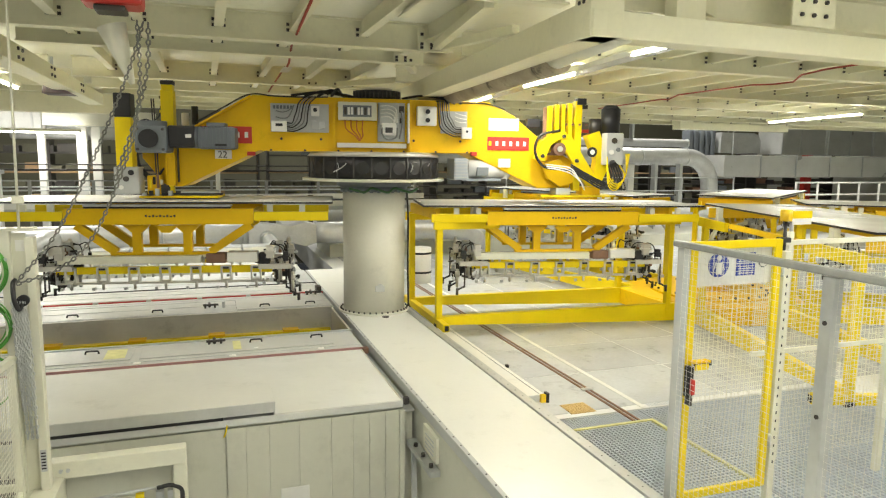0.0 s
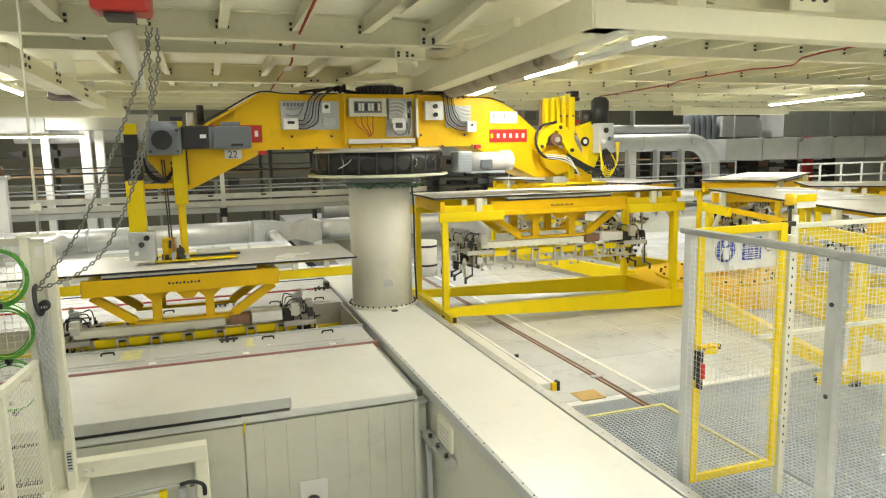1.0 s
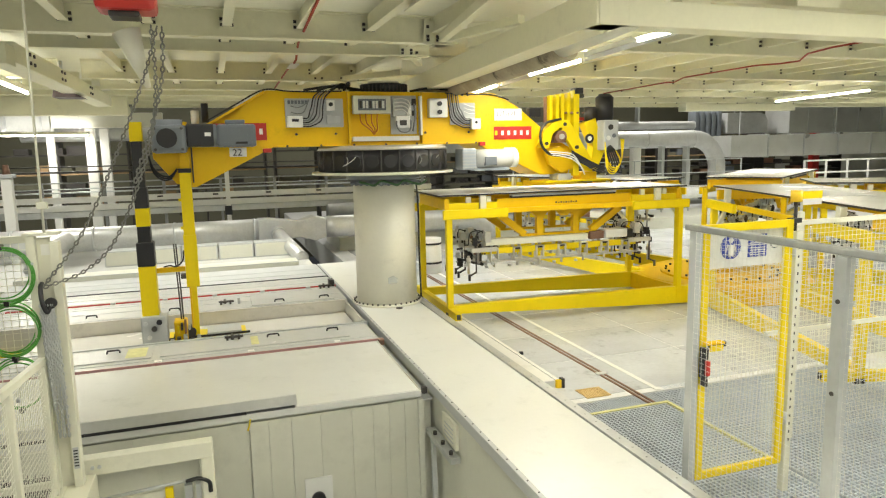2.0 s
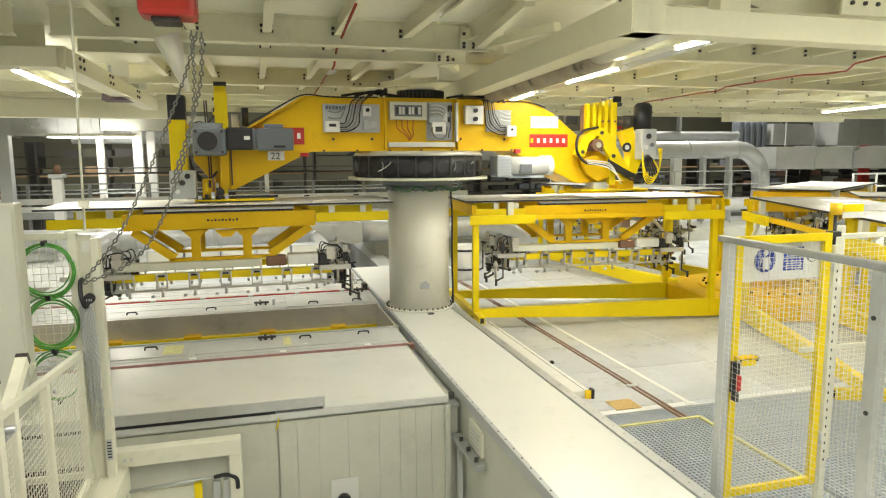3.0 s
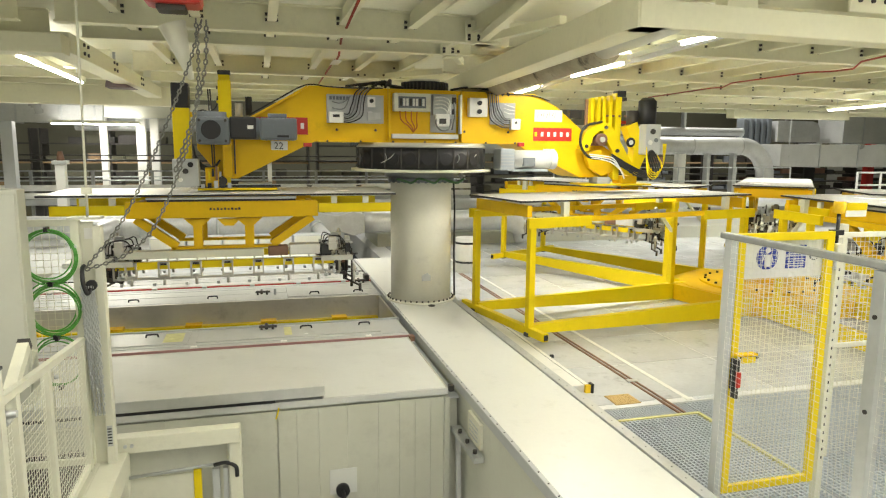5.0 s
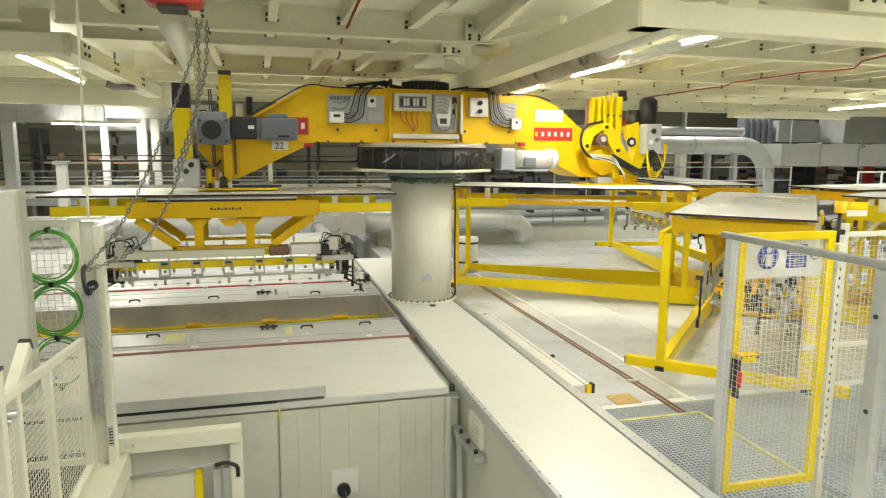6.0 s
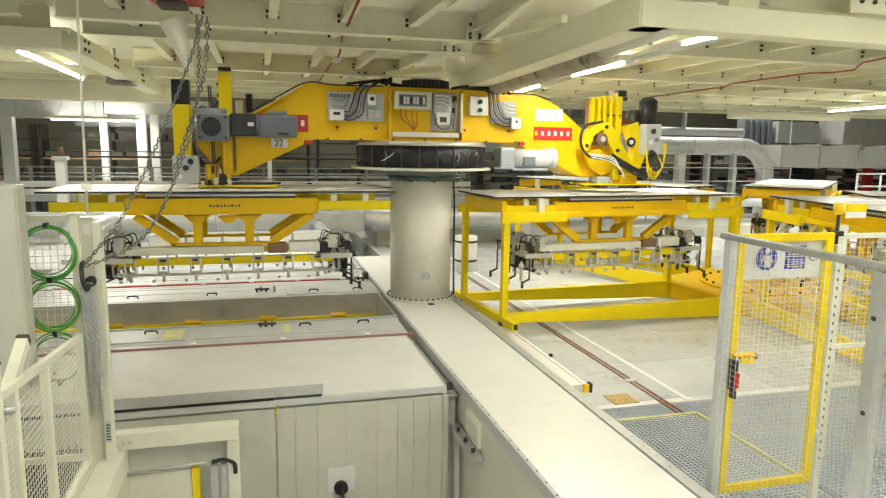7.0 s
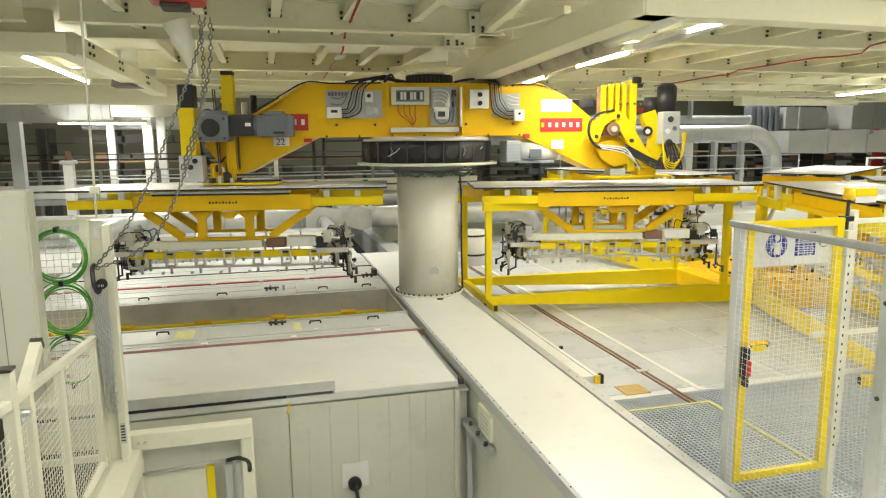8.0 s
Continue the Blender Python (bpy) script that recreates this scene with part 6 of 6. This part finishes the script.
cv = thing("conveyor", "long conveyor line with white side boards across the far hall", "conveyor")
for z_, mat_ in ((1.22, WHITE), (1.0, WHITE), (0.82, GALV)):
    part("side_board", box(B(), -12, 4.0, 10.0, 10.08, z_, z_ + 0.16), mat_, cv)
part("table", box(B(), -12, 4.0, 10.08, 11.2, 0.95, 1.02), LGREY, cv)
for k in range(11):
    part("leg", box(B(), -11.8 + k * 1.55, -11.72 + k * 1.55, 10.1, 10.18, -0.1, 1.75), RAILG, cv)
part("hand_rail", box(B(), -12, 4.0, 10.02, 10.06, 1.75, 1.79), RAILG, cv)
for z_, r_ in ((1.48, 0.022), (1.58, 0.015), (2.05, 0.03), (2.2, 0.018)):
    part("pipe", rod(B(), (-12, 10.6, z_), (4.0, 10.6, z_), r_, 8), GALV if z_ < 2 else DARK, cv)
sp = thing("slim_post", "slim white post with a dark sensor head", "post")
part("shaft", box(B(), -2.35, -2.23, 9.4, 9.5, -0.1, 2.9), WHITE, sp)
part("sensor", box(B(), -2.4, -2.2, 9.35, 9.5, 0.75, 1.0), BLACK, sp)


def rack(x, y, wide, label, load):
    r = thing("storage_rack", label, "rack", group="storage racks")
    rnd = random.Random(int(x * 7 + 100))
    for k in range(3):
        part("upright", box(B(), x + k * wide / 2 - 0.03, x + k * wide / 2 + 0.03, y, y + 0.8, -0.2, 3.0), DARK, r)
    for z in (0.7, 1.05, 1.4, 1.9, 2.5):
        part("shelf", box(B(), x, x + wide, y, y + 0.8, z, z + 0.05), DARK if z != 1.9 else WOOD, r)
        u = x + 0.1
        while u < x + wide - 0.7:
            w, h = rnd.uniform(0.3, 0.7), rnd.uniform(0.10, 0.28)
            if rnd.random() < 0.65:
                part("crate", box(B(), u, u + w, y + 0.05, y + 0.6, z + 0.05, z + 0.05 + h, 0.01), rnd.choice(load), r)
            u += w + 0.1


for k in range(3):
    rack(-13.5 + k * 4.3, 13.2, 4.0, "dark storage rack with crates and boards", [WOOD, DARK, WALLM])
for k in range(4):
    rack(6.0 + k * 5.6, 15.5, 5.0, "dark storage rack with boxes in the far hall", [DARK, DARK, GREY, WALLM, RUST])
for k in range(2):
    rack(-0.5 + k * 3.3, 14.0, 3.0, "dark storage rack with boxes in the far hall", [DARK, GREY, WALLM])

for xx in (9.5, 12.3, 13.56, 14.7):
    fp = thing("hall_post", "pale grey steel hall post", "post", group="hall posts")
    part("shaft", box(B(), xx, xx + (0.34 if xx < 13 else 0.14), 11.0, 11.25, -0.4, 2.35, 0.01), WHITE if xx == 12.3 else LGREY, fp)
    part("cap", box(B(), xx - 0.03, xx + (0.37 if xx < 13 else 0.17), 10.97, 11.28, 2.35, 2.40), LGREY, fp)
fp = thing("hall_post", "dark red steel post", "post", group="hall posts")
part("shaft", box(B(), 25.4, 25.8, 15.0, 15.3, -0.2, 4.0, 0.01), RED, fp)

rr_ = thing("far_railing", "grey tube railing across the far platform", "railing", group="far railings")
for k in range(9):
    part("baluster", rod(B(), (7.0 + k * 1.2, 10.2, -0.2), (7.0 + k * 1.2, 10.2, 1.9), 0.025, 8), LGREY, rr_)
for z in (0.9, 1.4, 1.88):
    part("rail", rod(B(), (7.0, 10.2, z), (16.6, 10.2, z), 0.018, 8), LGREY, rr_)
rr_ = thing("far_railing", "white tube railing by the ducts", "railing", group="far railings")
for k in range(7):
    part("baluster", rod(B(), (19.0 + k * 1.1, 9.5, -0.2), (19.0 + k * 1.1, 9.5, 1.75), 0.04, 8), WHITE, rr_)
for z in (0.8, 1.25, 1.72):
    part("rail", rod(B(), (19.0, 9.5, z), (25.6, 9.5, z), 0.035, 8), WHITE, rr_)

ba = thing("barrel", "white plastic barrel with black bands", "barrel")
part("body", rod(B(), (2.08, 4.2, FLOOR_Z), (2.08, 4.2, 0.42), 0.26, 32), WHITE, ba)
for z in (-0.17, 0.28):
    part("band", rod(B(), (2.08, 4.2, z), (2.08, 4.2, z + 0.045), 0.27, 32), BLACK, ba)
fs = thing("far_step", "white low platform beyond the carousel", "platform", kind="structure")
part("slab", box(B(), 0.7, 16, 8.6, 11.0, FLOOR_Z - 0.02, -0.02, 0.02), ENCL, fs)

cn = thing("ceiling_bracket_beam", "cream steel beam hung under the far ceiling", "beam", kind="structure")
part("beam", box(B(), 13.2, 17.45, 8.6, 8.9, 3.58, 3.80, 0.01), CEIL, cn)
part("end_block", box(B(), 12.66, 13.19, 8.55, 8.95, 3.57, 3.95, 0.01), CEIL, cn)

hb2 = thing("hanging_shroud", "dark brown sheet-metal shroud hung under the girder", "shroud")
part("hood", prism(B(), [(-5.05, 3.46), (-4.60, 3.46), (-4.72, 3.52), (-4.98, 3.80)], 1.8, 2.3, 0.01), material("dark_brown_paint", (0.06, 0.035, 0.03), 0.5), hb2)
part("strap", box(B(), -4.94, -4.90, 2.0, 2.05, 3.7, 4.06), GALV, hb2)
for k in range(5):
    part("cover_latch", box(B(), -4.2 + k * 1.5, -4.05 + k * 1.5, 9.96, 10.0, 1.30, 1.34), BLACK, cv)


# ---- motions ----
ARM_TURN = [(0.0, -10.0), (0.1, -3.5), (0.2, -1.0), (0.5, 0.0), (7.8, 0.0), (7.9, -2.5), (8.0, -10.0)]
LIFT = [(0.0, 0.0), (0.9, 0.0), (1.0, -0.84), (1.1, -1.32), (1.2, -1.74), (1.3, -2.0), (1.4, -2.06), (2.9, -2.06), (3.0, 0.0), (8.0, 0.0)]
STATION = [(0.0, 178.9), (2.9, 178.0), (3.0, 176.0), (3.3, 168.0), (3.5, 166.0), (4.0, 158.2), (4.2, 151.0), (4.5, 139.2), (4.7, 130.5), (5.3, 109.0), (5.8, 91.0),
           (6.0, 82.2), (6.2, 73.1), (6.5, 62.0), (6.8, 47.5), (7.0, 41.2), (7.2, 34.5), (7.4, 26.5), (7.5, 22.5), (7.7, 15.5), (7.8, -36.2), (8.0, -38.6)]


def at_time(rows, t):
    for (a, va), (b, vb) in zip(rows[:-1], rows[1:]):
        if a <= t <= b:
            return va + (vb - va) * (t - a) / (b - a)
    return rows[-1][1]


def motions():
    times = sorted({t for t, _ in ARM_TURN + LIFT})
    walk(arm, [(t, pose(0, 0, 0, 0, 0, a)) for t, a in ARM_TURN])
    walk(mid_stage, [(t, pose(0, 0, 0.61 * d)) for t, d in LIFT])
    walk(low_stage, [(t, pose(0, 0, d)) for t, d in LIFT])
    for carried in (lift_fixture, lift_board):
        walk(carried, [(t, pose(0, 0, at_time(LIFT, t), 0, 0, at_time(ARM_TURN, t))) for t in times])
    # the fixture at the loading station swings with the arm while the arm turns
    swing = sorted({t for t, _ in ARM_TURN + STATION})
    for carried, k in ON_CAROUSEL:
        rows = []
        for t in swing:
            held = (k == 0 and t < 0.6) or (k == 3 and t > 7.75)
            rows.append((t, pose(0, 0, 0, 0, 0, at_time(ARM_TURN, t) if held else 0.0) @ pose(CX, CY, 0, 0, 0, at_time(STATION, t))))
        walk(carried, rows)


motions()
